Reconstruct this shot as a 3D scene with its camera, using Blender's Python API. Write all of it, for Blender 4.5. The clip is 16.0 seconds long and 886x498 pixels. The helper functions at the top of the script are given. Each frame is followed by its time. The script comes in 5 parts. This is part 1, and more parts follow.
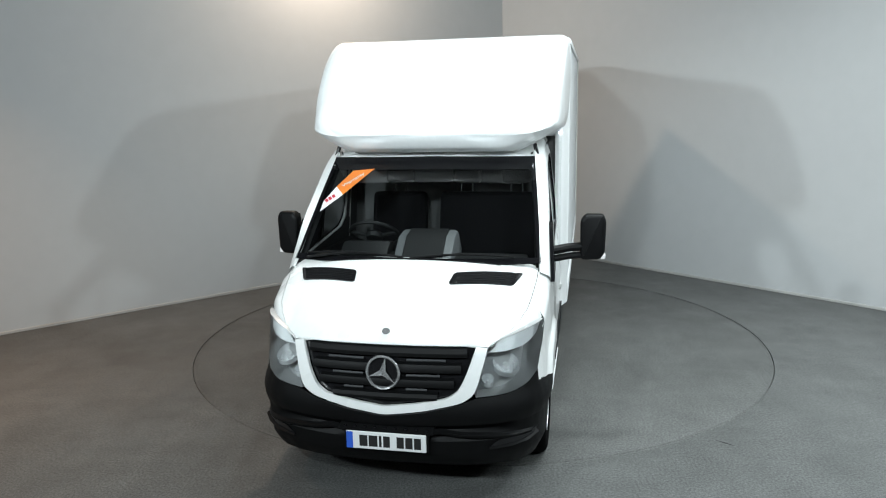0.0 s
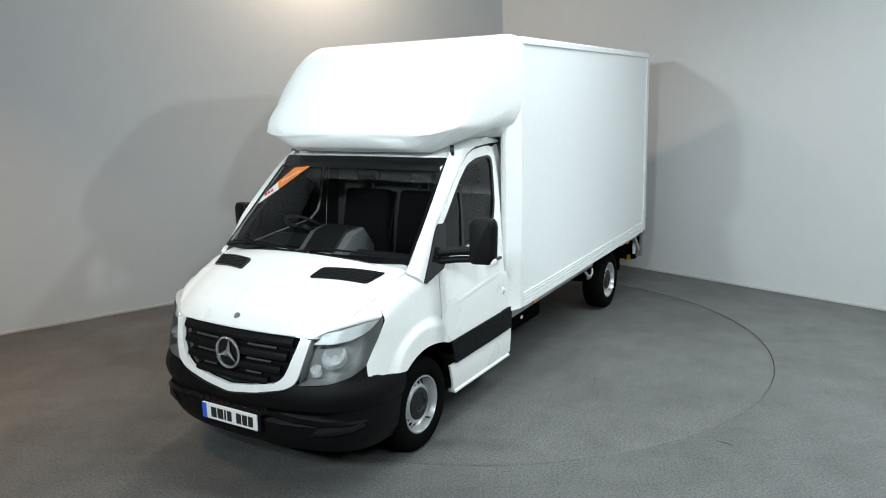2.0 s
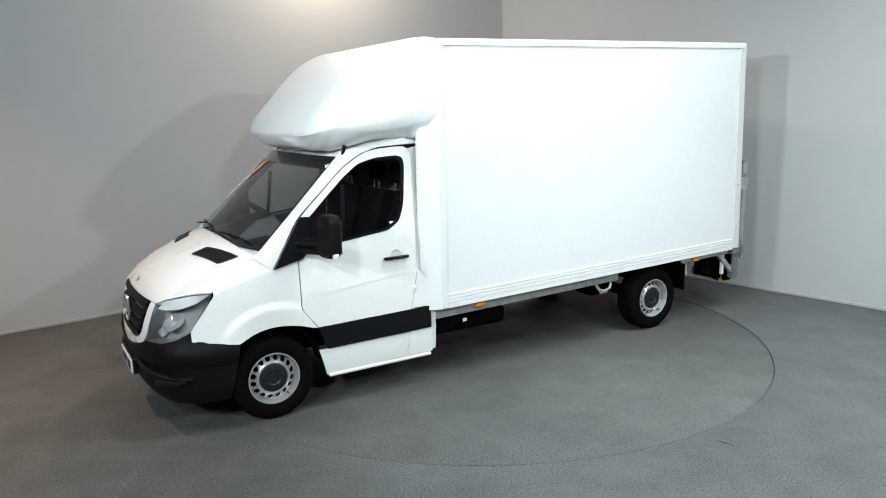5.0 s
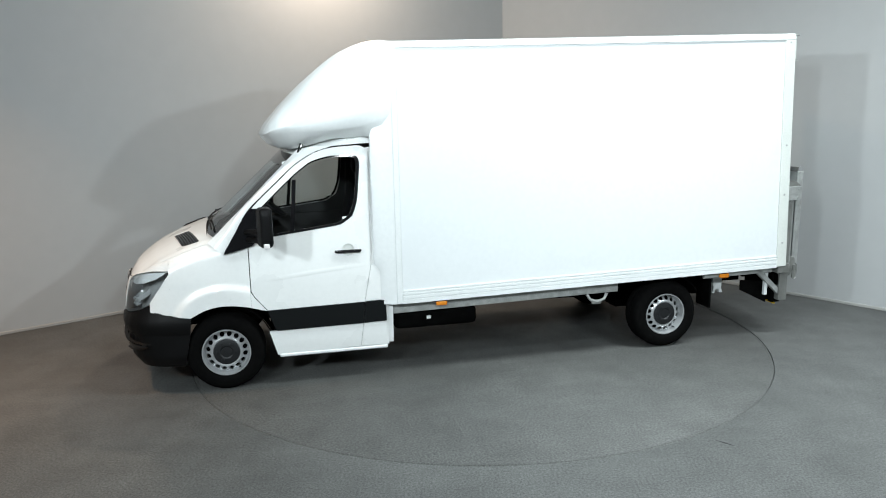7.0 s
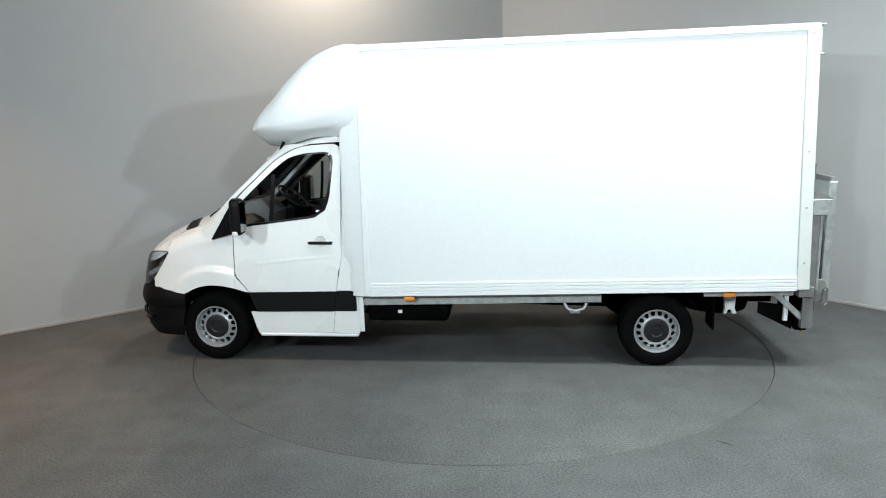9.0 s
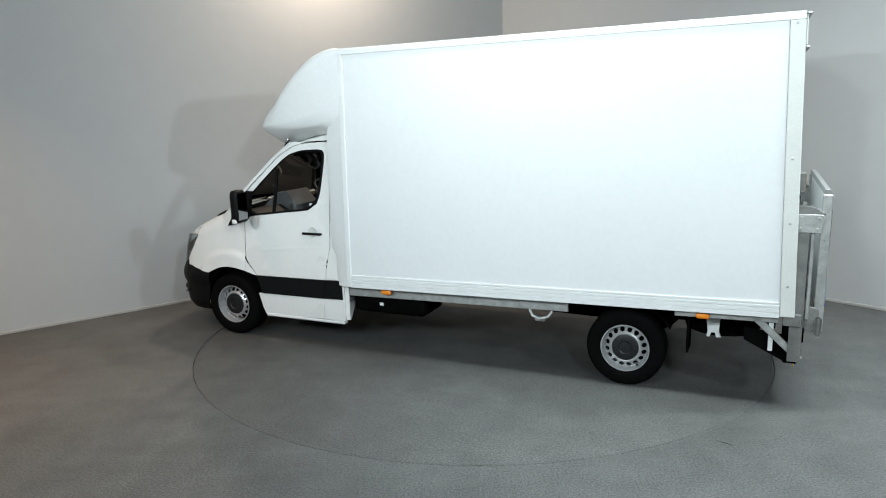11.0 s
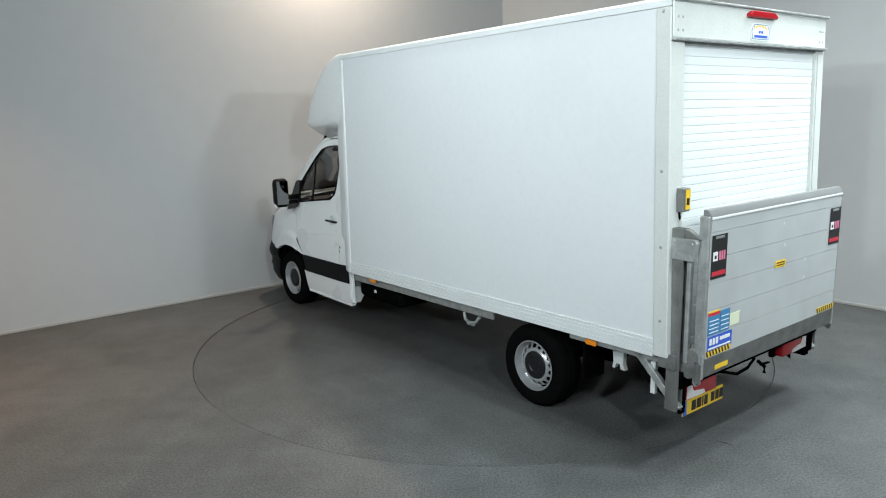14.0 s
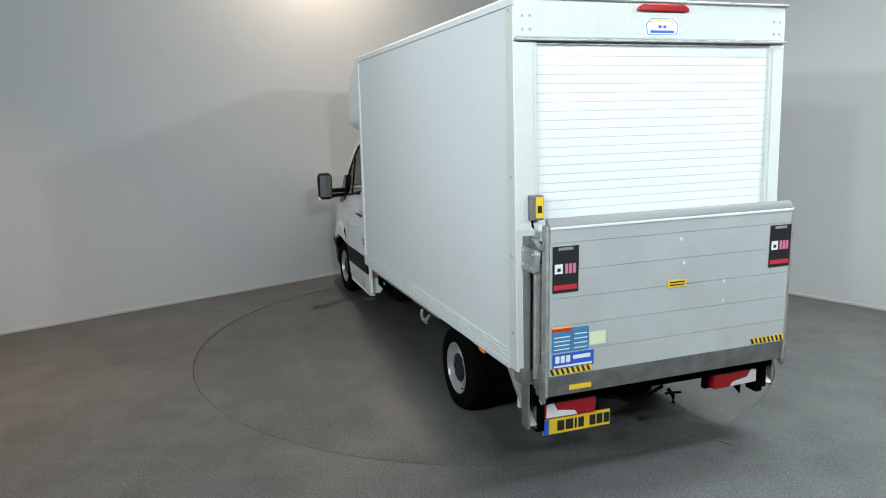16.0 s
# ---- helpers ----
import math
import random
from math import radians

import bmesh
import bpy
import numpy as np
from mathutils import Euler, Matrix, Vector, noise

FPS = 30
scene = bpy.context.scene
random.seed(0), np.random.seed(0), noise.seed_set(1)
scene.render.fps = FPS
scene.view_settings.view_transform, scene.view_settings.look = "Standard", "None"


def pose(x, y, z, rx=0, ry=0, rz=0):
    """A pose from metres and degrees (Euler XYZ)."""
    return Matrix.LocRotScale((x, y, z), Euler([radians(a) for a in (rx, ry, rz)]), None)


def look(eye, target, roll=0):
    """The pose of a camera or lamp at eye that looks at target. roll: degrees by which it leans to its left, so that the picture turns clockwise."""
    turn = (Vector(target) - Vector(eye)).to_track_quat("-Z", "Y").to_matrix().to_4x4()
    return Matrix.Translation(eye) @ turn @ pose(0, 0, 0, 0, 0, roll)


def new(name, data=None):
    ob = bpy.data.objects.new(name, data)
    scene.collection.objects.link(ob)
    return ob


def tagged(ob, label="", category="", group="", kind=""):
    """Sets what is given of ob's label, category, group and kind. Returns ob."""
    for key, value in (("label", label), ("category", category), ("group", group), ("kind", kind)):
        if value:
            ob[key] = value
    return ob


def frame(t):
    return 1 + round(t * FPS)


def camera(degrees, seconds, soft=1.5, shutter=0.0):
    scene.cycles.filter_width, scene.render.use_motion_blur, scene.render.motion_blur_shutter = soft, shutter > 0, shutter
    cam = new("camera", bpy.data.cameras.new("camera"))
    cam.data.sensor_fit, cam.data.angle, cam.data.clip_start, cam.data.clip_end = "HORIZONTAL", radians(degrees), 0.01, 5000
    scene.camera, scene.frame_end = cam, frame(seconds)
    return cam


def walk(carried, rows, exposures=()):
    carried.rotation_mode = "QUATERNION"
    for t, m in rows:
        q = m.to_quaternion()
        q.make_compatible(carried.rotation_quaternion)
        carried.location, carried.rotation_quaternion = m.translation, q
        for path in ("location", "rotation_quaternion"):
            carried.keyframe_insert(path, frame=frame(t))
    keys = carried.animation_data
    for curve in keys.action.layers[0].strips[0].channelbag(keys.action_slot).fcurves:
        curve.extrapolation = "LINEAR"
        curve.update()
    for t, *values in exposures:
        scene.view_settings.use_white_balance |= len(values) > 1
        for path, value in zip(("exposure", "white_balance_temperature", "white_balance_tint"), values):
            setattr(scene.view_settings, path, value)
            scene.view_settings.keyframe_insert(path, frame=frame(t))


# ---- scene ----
# a fixed camera looks at a turntable that carries a box van round
cam = camera(63.17, 16.0, soft=1.1)
EYE = pose(0, 0, 2.453, 90 - 11.01, 0, 0) @ pose(0, 0, 0, 0, 0, -1.117)
walk(cam, [(0.0, EYE), (16.0, EYE)], exposures=[(0.0, 0.0, 6500, 10), (16.0, 0.0, 6500, 10)])

AXIS_X, AXIS_Y, DISC_R = 0.365, 7.618, 2.979
VAN_SIDE = -0.051
NOSE = 0.945
TURNS = [(0.0, 258.45), (0.5, 253.8), (1.0, 249.0), (1.5, 244.2), (2.0, 239.4), (3.0, 230.0), (4.0, 220.6), (6.5, 197.35), (9.0, 174.5), (11.5, 151.65), (14.0, 128.35), (16.0, 109.75)]

# ---- light: floods high behind the camera, a row of ceiling spots over the turntable, warm spots by the left wall, an added fill at the right ----
world = bpy.data.worlds.new("room_air")
world.use_nodes = True
world.node_tree.nodes["Background"].inputs[0].default_value = (0.75, 0.85, 1.0, 1)
world.node_tree.nodes["Background"].inputs[1].default_value = 0.02
scene.world = world


def flood(x, y, z, watts, size, colour, target, spread=180):
    data = bpy.data.lights.new("ceiling_flood", "AREA")
    data.shape, data.size, data.energy, data.color = "DISK", size, watts, colour
    data.spread = radians(spread)
    lamp = new("ceiling_flood", data)
    lamp.matrix_world = look((x, y, z), target)
    return lamp


COOL = (0.845, 0.96, 1.0)
for lx, ly, lz, watts, tx, spread in ((-4.6, 0.4, 3.8, 90, 0.8, 100), (-1.8, -0.5, 4.3, 104, 0.0, 125), (1.6, -0.5, 4.3, 78, 0.8, 125), (5.2, 0.8, 4.3, 70, -0.2, 120)):
    flood(lx, ly, lz, watts, 0.3, COOL, (tx, 8.0, 2.9), spread)
flood(-1.35, 10.15, 5.6, 140, 0.22, (1.0, 0.80, 0.62), (-1.6, 10.6, 0.0))
flood(-4.8, 5.6, 5.6, 48, 0.2, (1.0, 0.64, 0.40), (-4.6, 5.8, 0.0), 80)
# added fill lamp, no known source: only brightens the floor at the right
flood(4.6, 4.0, 5.6, 115, 0.4, COOL, (4.2, 4.0, 0.0), 100)
for k in range(7):
    flood(0.1 + 0.8 * k, 5.55, 5.9, 27 + 4 * k, 0.16, (0.88, 0.97, 0.98), (0.1 + 0.8 * k, 5.7, 0.0), 130)


# ---- materials ----
def material(name, colour, rough=0.5, metal=0.0, vary=0.0, scale=8.0, bump=0.0, bump_scale=60.0, coat=0.0, glow=0.0, fine=None, spec=0.5):
    m = bpy.data.materials.new(name)
    m.use_nodes = True
    nt = m.node_tree
    b = nt.nodes["Principled BSDF"]
    b.inputs["Base Color"].default_value = (*colour, 1)
    b.inputs["Roughness"].default_value = rough
    b.inputs["Metallic"].default_value = metal
    b.inputs["Specular IOR Level"].default_value = spec
    b.inputs["Coat Weight"].default_value = coat
    b.inputs["Coat Roughness"].default_value = 0.05
    if glow:
        b.inputs["Emission Color"].default_value = (*colour, 1)
        b.inputs["Emission Strength"].default_value = glow
    co = nt.nodes.new("ShaderNodeTexCoord")
    if vary:
        n1 = nt.nodes.new("ShaderNodeTexNoise")
        n1.inputs["Scale"].default_value, n1.inputs["Detail"].default_value = scale, 5
        n2 = nt.nodes.new("ShaderNodeTexNoise")
        n2.inputs["Scale"].default_value, n2.inputs["Detail"].default_value = fine or scale * 14, 2
        add = nt.nodes.new("ShaderNodeMath")
        add.operation = "ADD"
        half = nt.nodes.new("ShaderNodeMath")
        half.operation = "MULTIPLY_ADD"
        half.inputs[1].default_value, half.inputs[2].default_value = 2.4, -1.9
        ramp = nt.nodes.new("ShaderNodeMix")
        ramp.data_type = "RGBA"
        ramp.inputs[6].default_value = (*[c * (1 - vary) for c in colour], 1)
        ramp.inputs[7].default_value = (*[min(1, c * (1 + vary)) for c in colour], 1)
        nt.links.new(co.outputs["Object"], n1.inputs["Vector"])
        nt.links.new(co.outputs["Object"], n2.inputs["Vector"])
        nt.links.new(n1.outputs["Fac"], add.inputs[0])
        nt.links.new(n2.outputs["Fac"], add.inputs[1])
        nt.links.new(add.outputs[0], half.inputs[0])
        nt.links.new(half.outputs[0], ramp.inputs[0])
        nt.links.new(ramp.outputs[2], b.inputs["Base Color"])
        rg = nt.nodes.new("ShaderNodeMapRange")
        rg.inputs[3].default_value, rg.inputs[4].default_value = max(0.02, rough - 0.08), min(1, rough + 0.1)
        nt.links.new(n1.outputs["Fac"], rg.inputs[0])
        nt.links.new(rg.outputs[0], b.inputs["Roughness"])
    if bump:
        n3 = nt.nodes.new("ShaderNodeTexNoise")
        n3.inputs["Scale"].default_value, n3.inputs["Detail"].default_value = bump_scale, 4
        bm_node = nt.nodes.new("ShaderNodeBump")
        bm_node.inputs["Strength"].default_value, bm_node.inputs["Distance"].default_value = bump, 0.004
        nt.links.new(co.outputs["Object"], n3.inputs["Vector"])
        nt.links.new(n3.outputs["Fac"], bm_node.inputs["Height"])
        nt.links.new(bm_node.outputs[0], b.inputs["Normal"])
    return m


def thin_glass(name, tint, gloss=0.12, rough=0.0):
    """Thin clear sheet: lets the view through, mirrors more at a slant."""
    m = bpy.data.materials.new(name)
    m.use_nodes = True
    nt = m.node_tree
    nt.nodes.remove(nt.nodes["Principled BSDF"])
    out = nt.nodes["Material Output"]
    tr = nt.nodes.new("ShaderNodeBsdfTransparent")
    tr.inputs[0].default_value = (*tint, 1)
    gl = nt.nodes.new("ShaderNodeBsdfGlossy")
    gl.inputs["Roughness"].default_value = rough
    fr = nt.nodes.new("ShaderNodeFresnel")
    fr.inputs["IOR"].default_value = 1.5
    mx = nt.nodes.new("ShaderNodeMixShader")
    nt.links.new(fr.outputs[0], mx.inputs[0])
    nt.links.new(tr.outputs[0], mx.inputs[1])
    nt.links.new(gl.outputs[0], mx.inputs[2])
    nt.links.new(mx.outputs[0], out.inputs["Surface"])
    return m


WALL = material("painted_wall", (0.45, 0.46, 0.465), 0.75, vary=0.012, scale=0.4, bump=0.1, bump_scale=90, spec=0.2)
# ceiling and out-of-view walls: colour kept dark to hold bounce light down
CEIL = material("low_bounce_ceiling", (0.05, 0.05, 0.05), 0.9)
LOWBOUNCE = material("low_bounce_wall", (0.07, 0.07, 0.07), 0.85, vary=0.05, scale=0.6)
SKIRT = material("skirting_paint", (0.39, 0.385, 0.37), 0.6)


def resin(name, colour, shift):
    """Grey floor resin: fine speckle, cloudy wear, darker stains and long drag marks."""
    m = bpy.data.materials.new(name)
    m.use_nodes = True
    nt = m.node_tree
    b = nt.nodes["Principled BSDF"]
    co = nt.nodes.new("ShaderNodeTexCoord")

    def noise(scale, detail, rough, lo, hi, stretch=(1, 1, 1), turn=0.0):
        mp = nt.nodes.new("ShaderNodeMapping")
        mp.inputs["Location"].default_value = (shift, shift * 0.7, 0)
        mp.inputs["Rotation"].default_value = (0, 0, turn)
        mp.inputs["Scale"].default_value = stretch
        n = nt.nodes.new("ShaderNodeTexNoise")
        n.inputs["Scale"].default_value, n.inputs["Detail"].default_value, n.inputs["Roughness"].default_value = scale, detail, rough
        r = nt.nodes.new("ShaderNodeMapRange")
        r.inputs[1].default_value, r.inputs[2].default_value, r.inputs[3].default_value, r.inputs[4].default_value = 0.3, 0.7, lo, hi
        nt.links.new(co.outputs["Object"], mp.inputs[0])
        nt.links.new(mp.outputs[0], n.inputs["Vector"])
        nt.links.new(n.outputs["Fac"], r.inputs[0])
        return n, r.outputs[0]

    factors = [noise(0.45, 4, 0.55, 0.84, 1.16)[1], noise(2.6, 6, 0.65, 0.86, 1.12)[1], noise(62, 3, 0.8, 0.32, 1.75)[1],
               noise(1.3, 5, 0.6, 0.95, 1.05, (1, 6, 1), 0.5)[1], noise(1.0, 5, 0.6, 0.95, 1.05, (7, 1, 1), 0.2)[1]]
    total = factors[0]
    for f in factors[1:]:
        mu = nt.nodes.new("ShaderNodeMath")
        mu.operation = "MULTIPLY"
        nt.links.new(total, mu.inputs[0])
        nt.links.new(f, mu.inputs[1])
        total = mu.outputs[0]
    mix = nt.nodes.new("ShaderNodeMix")
    mix.data_type = "RGBA"
    mix.inputs[6].default_value = (0, 0, 0, 1)
    mix.inputs[7].default_value = (*[2 * c for c in colour], 1)
    half = nt.nodes.new("ShaderNodeMath")
    half.operation = "MULTIPLY"
    half.inputs[1].default_value = 0.5
    nt.links.new(total, half.inputs[0])
    nt.links.new(half.outputs[0], mix.inputs[0])
    nt.links.new(mix.outputs[2], b.inputs["Base Color"])
    nt.links.new(noise(1.7, 5, 0.6, 0.42, 0.62)[1], b.inputs["Roughness"])
    b.inputs["Specular IOR Level"].default_value = 0.35
    bump = nt.nodes.new("ShaderNodeBump")
    bump.inputs["Strength"].default_value, bump.inputs["Distance"].default_value = 0.25, 0.002
    nt.links.new(noise(260, 3, 0.6, 0, 1)[0].outputs["Fac"], bump.inputs["Height"])
    nt.links.new(bump.outputs[0], b.inputs["Normal"])
    return m


FLOOR = resin("speckled_floor_resin", (0.083, 0.085, 0.083), 3.1)
DISC = resin("turntable_resin", (0.078, 0.0795, 0.077), 8.4)
FRIT = material("glazing_band_black", (0.006, 0.006, 0.007), 0.03)
DARK = material("shadow_gap", (0.02, 0.02, 0.02), 0.9)
WHITE = material("white_body_paint", (0.80, 0.81, 0.80), 0.28, vary=0.015, scale=2.0, coat=0.6)
GEL = material("white_gelcoat", (0.79, 0.81, 0.81), 0.30, vary=0.02, scale=2.0, coat=0.4)
PANEL = material("white_grp_panel", (0.72, 0.745, 0.755), 0.42, vary=0.015, scale=1.5, bump=0.03, bump_scale=25)
CAPPING = material("white_aluminium_capping", (0.72, 0.74, 0.74), 0.42, vary=0.03, scale=6)
POSTS = material("rear_frame_steel", (0.62, 0.64, 0.61), 0.5, vary=0.04, scale=5)
SLATBACK = material("shutter_joint_grey", (0.58, 0.60, 0.60), 0.6)
GRILLEGREY = material("grille_mesh_grey", (0.05, 0.052, 0.055), 0.5)
SLAT = material("shutter_slat_enamel", (0.80, 0.83, 0.83), 0.35, vary=0.015, scale=5)
PLASTIC = material("black_bumper_plastic", (0.0032, 0.0033, 0.0036), 0.52, vary=0.12, scale=12, bump=0.1, bump_scale=400, spec=0.16)
GLOSSBLACK = material("gloss_black", (0.008, 0.008, 0.009), 0.12)
TRIM = material("dark_side_strip", (0.0035, 0.0045, 0.005), 0.55, vary=0.08, scale=20, bump=0.1, bump_scale=300, spec=0.18)
RUBBER = material("tyre_rubber", (0.004, 0.004, 0.004), 0.8, vary=0.2, scale=25, bump=0.2, bump_scale=120, spec=0.02)
RIMSTEEL = material("silver_wheel_paint", (0.47, 0.48, 0.49), 0.32, metal=0.5, vary=0.05, scale=20)
HUBCAP = material("dark_hub_plastic", (0.007, 0.0075, 0.009), 0.45, vary=0.1, scale=30)
CHROME = material("chrome", (0.72, 0.73, 0.74), 0.14, metal=0.8)
LAMPSHELL = material("lamp_reflector", (0.85, 0.86, 0.87), 0.12, metal=0.35, bump=1.0, bump_scale=55)
NOSING = material("lift_nosing_grey", (0.24, 0.245, 0.245), 0.45, metal=0.2)
LAMPGREY = material("lamp_housing_grey", (0.42, 0.423, 0.425), 0.3, metal=0.2)
LAMPWHITE = material("lamp_bright_strip", (0.88, 0.89, 0.9), 0.2, metal=0.0, bump=0.8, bump_scale=40)
GALV = material("galvanised_steel", (0.42, 0.43, 0.42), 0.5, metal=0.55, vary=0.22, scale=14, bump=0.1, bump_scale=50)
WORNSTEEL = material("worn_lift_steel", (0.20, 0.202, 0.192), 0.5, metal=0.4, vary=0.25, scale=9, bump=0.15, bump_scale=50)
ALU = material("aluminium_board", (0.60, 0.62, 0.62), 0.38, metal=0.35, vary=0.05, scale=0.9, fine=4, bump=0.01, bump_scale=30)
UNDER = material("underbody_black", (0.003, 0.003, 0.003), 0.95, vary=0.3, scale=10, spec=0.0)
AMBER = material("amber_lens", (0.9, 0.28, 0.02), 0.25)
REDLENS = material("red_lens", (0.38, 0.006, 0.012), 0.2, spec=0.5)
CLEARLENS = material("pale_lens", (0.75, 0.72, 0.72), 0.2)
PLATEWHITE = material("plate_white", (0.75, 0.76, 0.76), 0.35)
PLATEYELLOW = material("plate_yellow", (0.85, 0.55, 0.03), 0.35)
BLUE = material("sign_blue", (0.03, 0.11, 0.55), 0.4)
LBLUE = material("label_blue", (0.05, 0.22, 0.42), 0.45)
INK = material("print_black", (0.015, 0.015, 0.015), 0.5)
STICKER = material("sticker_white", (0.8, 0.8, 0.8), 0.4)
CREAM = material("sticker_cream", (0.72, 0.76, 0.55), 0.45)
REDINK = material("print_red", (0.55, 0.03, 0.05), 0.45)
PINK = material("print_pink", (0.65, 0.18, 0.28), 0.45)
YELLOW = material("sticker_yellow", (0.85, 0.55, 0.03), 0.45)
ORANGE = material("sticker_orange", (0.85, 0.24, 0.04), 0.4)
SEAT = material("dark_seat_cloth", (0.006, 0.006, 0.007), 0.95, vary=0.2, scale=40, bump=0.2, bump_scale=300, spec=0.1)
DASH = material("dashboard_plastic", (0.008, 0.0085, 0.009), 0.6, bump=0.1, bump_scale=300)
DASHGREY = material("dashboard_grey", (0.17, 0.175, 0.18), 0.5)
LINING = material("grey_cab_lining", (0.12, 0.12, 0.12), 0.85)
GLASS = thin_glass("windscreen_glass", (0.42, 0.45, 0.45))
SIDEGLASS = thin_glass("door_glass", (0.78, 0.81, 0.80))
LENS = thin_glass("headlamp_lens", (0.9, 0.92, 0.92))
MIRROR = material("mirror_silver", (0.30, 0.30, 0.31), 0.06, metal=1.0)


# ---- mesh helpers ----
def finish(bm, name, mat, smooth=35):
    bmesh.ops.recalc_face_normals(bm, faces=bm.faces)
    me = bpy.data.meshes.new(name)
    bm.to_mesh(me)
    bm.free()
    me.materials.append(mat)
    if smooth:
        me.shade_smooth()
        me.set_sharp_from_angle(angle=radians(smooth))
    return me


def part(name, bm, mat, parent=None, label="", smooth=35):
    ob = new(name, finish(bm, name, mat, smooth))
    if parent:
        ob.parent = parent
    if label:
        ob["label"] = label
    return ob


def structure(name, bm, mat, label):
    ob = part(name, bm, mat, None, label, 0)
    ob["kind"], ob["category"] = "structure", name.split("_")[0]
    return ob


def box(bm, x0, x1, y0, y1, z0, z1, bevel=0.0, seg=1):
    made = bmesh.ops.create_cube(bm, size=1.0)["verts"]
    for v in made:
        v.co = Vector(((x0 + x1) / 2 + v.co.x * (x1 - x0), (y0 + y1) / 2 + v.co.y * (y1 - y0), (z0 + z1) / 2 + v.co.z * (z1 - z0)))
    if bevel:
        edges = list({e for v in made for e in v.link_edges})
        bmesh.ops.bevel(bm, geom=edges, offset=bevel, segments=seg, affect="EDGES", profile=0.5)
    return bm


def fresh():
    return bmesh.new()


def boxm(*a, **k):
    return box(fresh(), *a, **k)


def extrude_poly(bm, pts, axis, a, b, bevel=0.0, seg=1):
    """A prism: a 2D outline drawn across an axis, from a to b. x: (y,z), y: (x,z), z: (x,y)."""
    def at(p, w):
        return {"x": (w, p[0], p[1]), "y": (p[0], w, p[1]), "z": (p[0], p[1], w)}[axis]
    lo = [bm.verts.new(at(p, a)) for p in pts]
    hi = [bm.verts.new(at(p, b)) for p in pts]
    n = len(pts)
    faces = [bm.faces.new(lo), bm.faces.new(hi[::-1])]
    for i in range(n):
        faces.append(bm.faces.new((lo[i], hi[i], hi[(i + 1) % n], lo[(i + 1) % n])))
    if bevel:
        bmesh.ops.recalc_face_normals(bm, faces=faces)
        rim = list({e for f in faces[:2] for e in f.edges})
        bmesh.ops.bevel(bm, geom=rim, offset=bevel, segments=seg, affect="EDGES", profile=0.5)
    return bm


def lathe(bm, prof, seg=48, centre=(0, 0, 0), closed=False):
    """Turn a profile of (radius, y) about the y axis."""
    rings = []
    for r, h in prof:
        rings.append([bm.verts.new((centre[0] + r * math.cos(2 * math.pi * i / seg), centre[1] + h, centre[2] + r * math.sin(2 * math.pi * i / seg))) for i in range(seg)])
    pairs = list(zip(rings, rings[1:])) + ([(rings[-1], rings[0])] if closed else [])
    for p, q in pairs:
        for i in range(seg):
            bm.faces.new((p[i], p[(i + 1) % seg], q[(i + 1) % seg], q[i]))
    return bm


def tube(bm, pts, r, seg=8):
    """A round bar along a chain of points."""
    pts = [Vector(p) for p in pts]
    rings = []
    for i, p in enumerate(pts):
        d = (pts[min(i + 1, len(pts) - 1)] - pts[max(i - 1, 0)]).normalized()
        u = d.cross(Vector((0, 0, 1)) if abs(d.z) < 0.9 else Vector((1, 0, 0))).normalized()
        v = d.cross(u)
        rings.append([bm.verts.new(p + r * (math.cos(a) * u + math.sin(a) * v)) for a in [2 * math.pi * k / seg for k in range(seg)]])
    for p, q in zip(rings, rings[1:]):
        for i in range(seg):
            bm.faces.new((p[i], p[(i + 1) % seg], q[(i + 1) % seg], q[i]))
    bm.faces.new(rings[0][::-1])
    bm.faces.new(rings[-1])
    return bm


def patch(poly, fn, step=0.06, thick=0.0, holes=()):
    """A 2D outline cut into a fine net and laid on a curved surface; thick gives it depth along its normals."""
    bm = bmesh.new()
    bm.faces.new([bm.verts.new((p[0], p[1], 0)) for p in poly])
    for k in (0, 1):
        lo, hi = min(p[k] for p in poly), max(p[k] for p in poly)
        n = max(1, int((hi - lo) / step))
        for i in range(1, n):
            at = lo + (hi - lo) * i / n + 1e-5
            co, no = ((at, 0, 0), (1, 0, 0)) if k == 0 else ((0, at, 0), (0, 1, 0))
            bmesh.ops.bisect_plane(bm, geom=bm.verts[:] + bm.edges[:] + bm.faces[:], dist=1e-6, plane_co=co, plane_no=no)
    for v in bm.verts:
        v.co = Vector(fn(v.co.x, v.co.y))
    bmesh.ops.triangulate(bm, faces=[f for f in bm.faces if len(f.verts) > 4])
    if thick:
        bmesh.ops.recalc_face_normals(bm, faces=bm.faces)
        bmesh.ops.solidify(bm, geom=bm.faces[:], thickness=thick)
    return bm


def rounded(poly, r, n=4):
    """The outline with its corners rounded; r one radius or a list."""
    out = []
    m = len(poly)
    for i in range(m):
        rr = r[i] if isinstance(r, (list, tuple)) else r
        p, a, b = Vector(poly[i]), Vector(poly[i - 1]), Vector(poly[(i + 1) % m])
        da, db = (a - p), (b - p)
        k = min(rr, da.length * 0.45, db.length * 0.45)
        if k < 1e-4:
            out.append(tuple(p))
            continue
        s, e = p + da.normalized() * k, p + db.normalized() * k
        for j in range(n + 1):
            t = j / n
            out.append(tuple((1 - t) ** 2 * s + 2 * t * (1 - t) * p + t * t * e))
    return out


def mirrored(bm):
    """A mirror twin across the van's middle."""
    twin = bm.copy()
    for v in twin.verts:
        v.co.y = -v.co.y
    return twin


def curve_at(table, x):
    xs, ys = zip(*table)
    return float(np.interp(x, xs, ys))


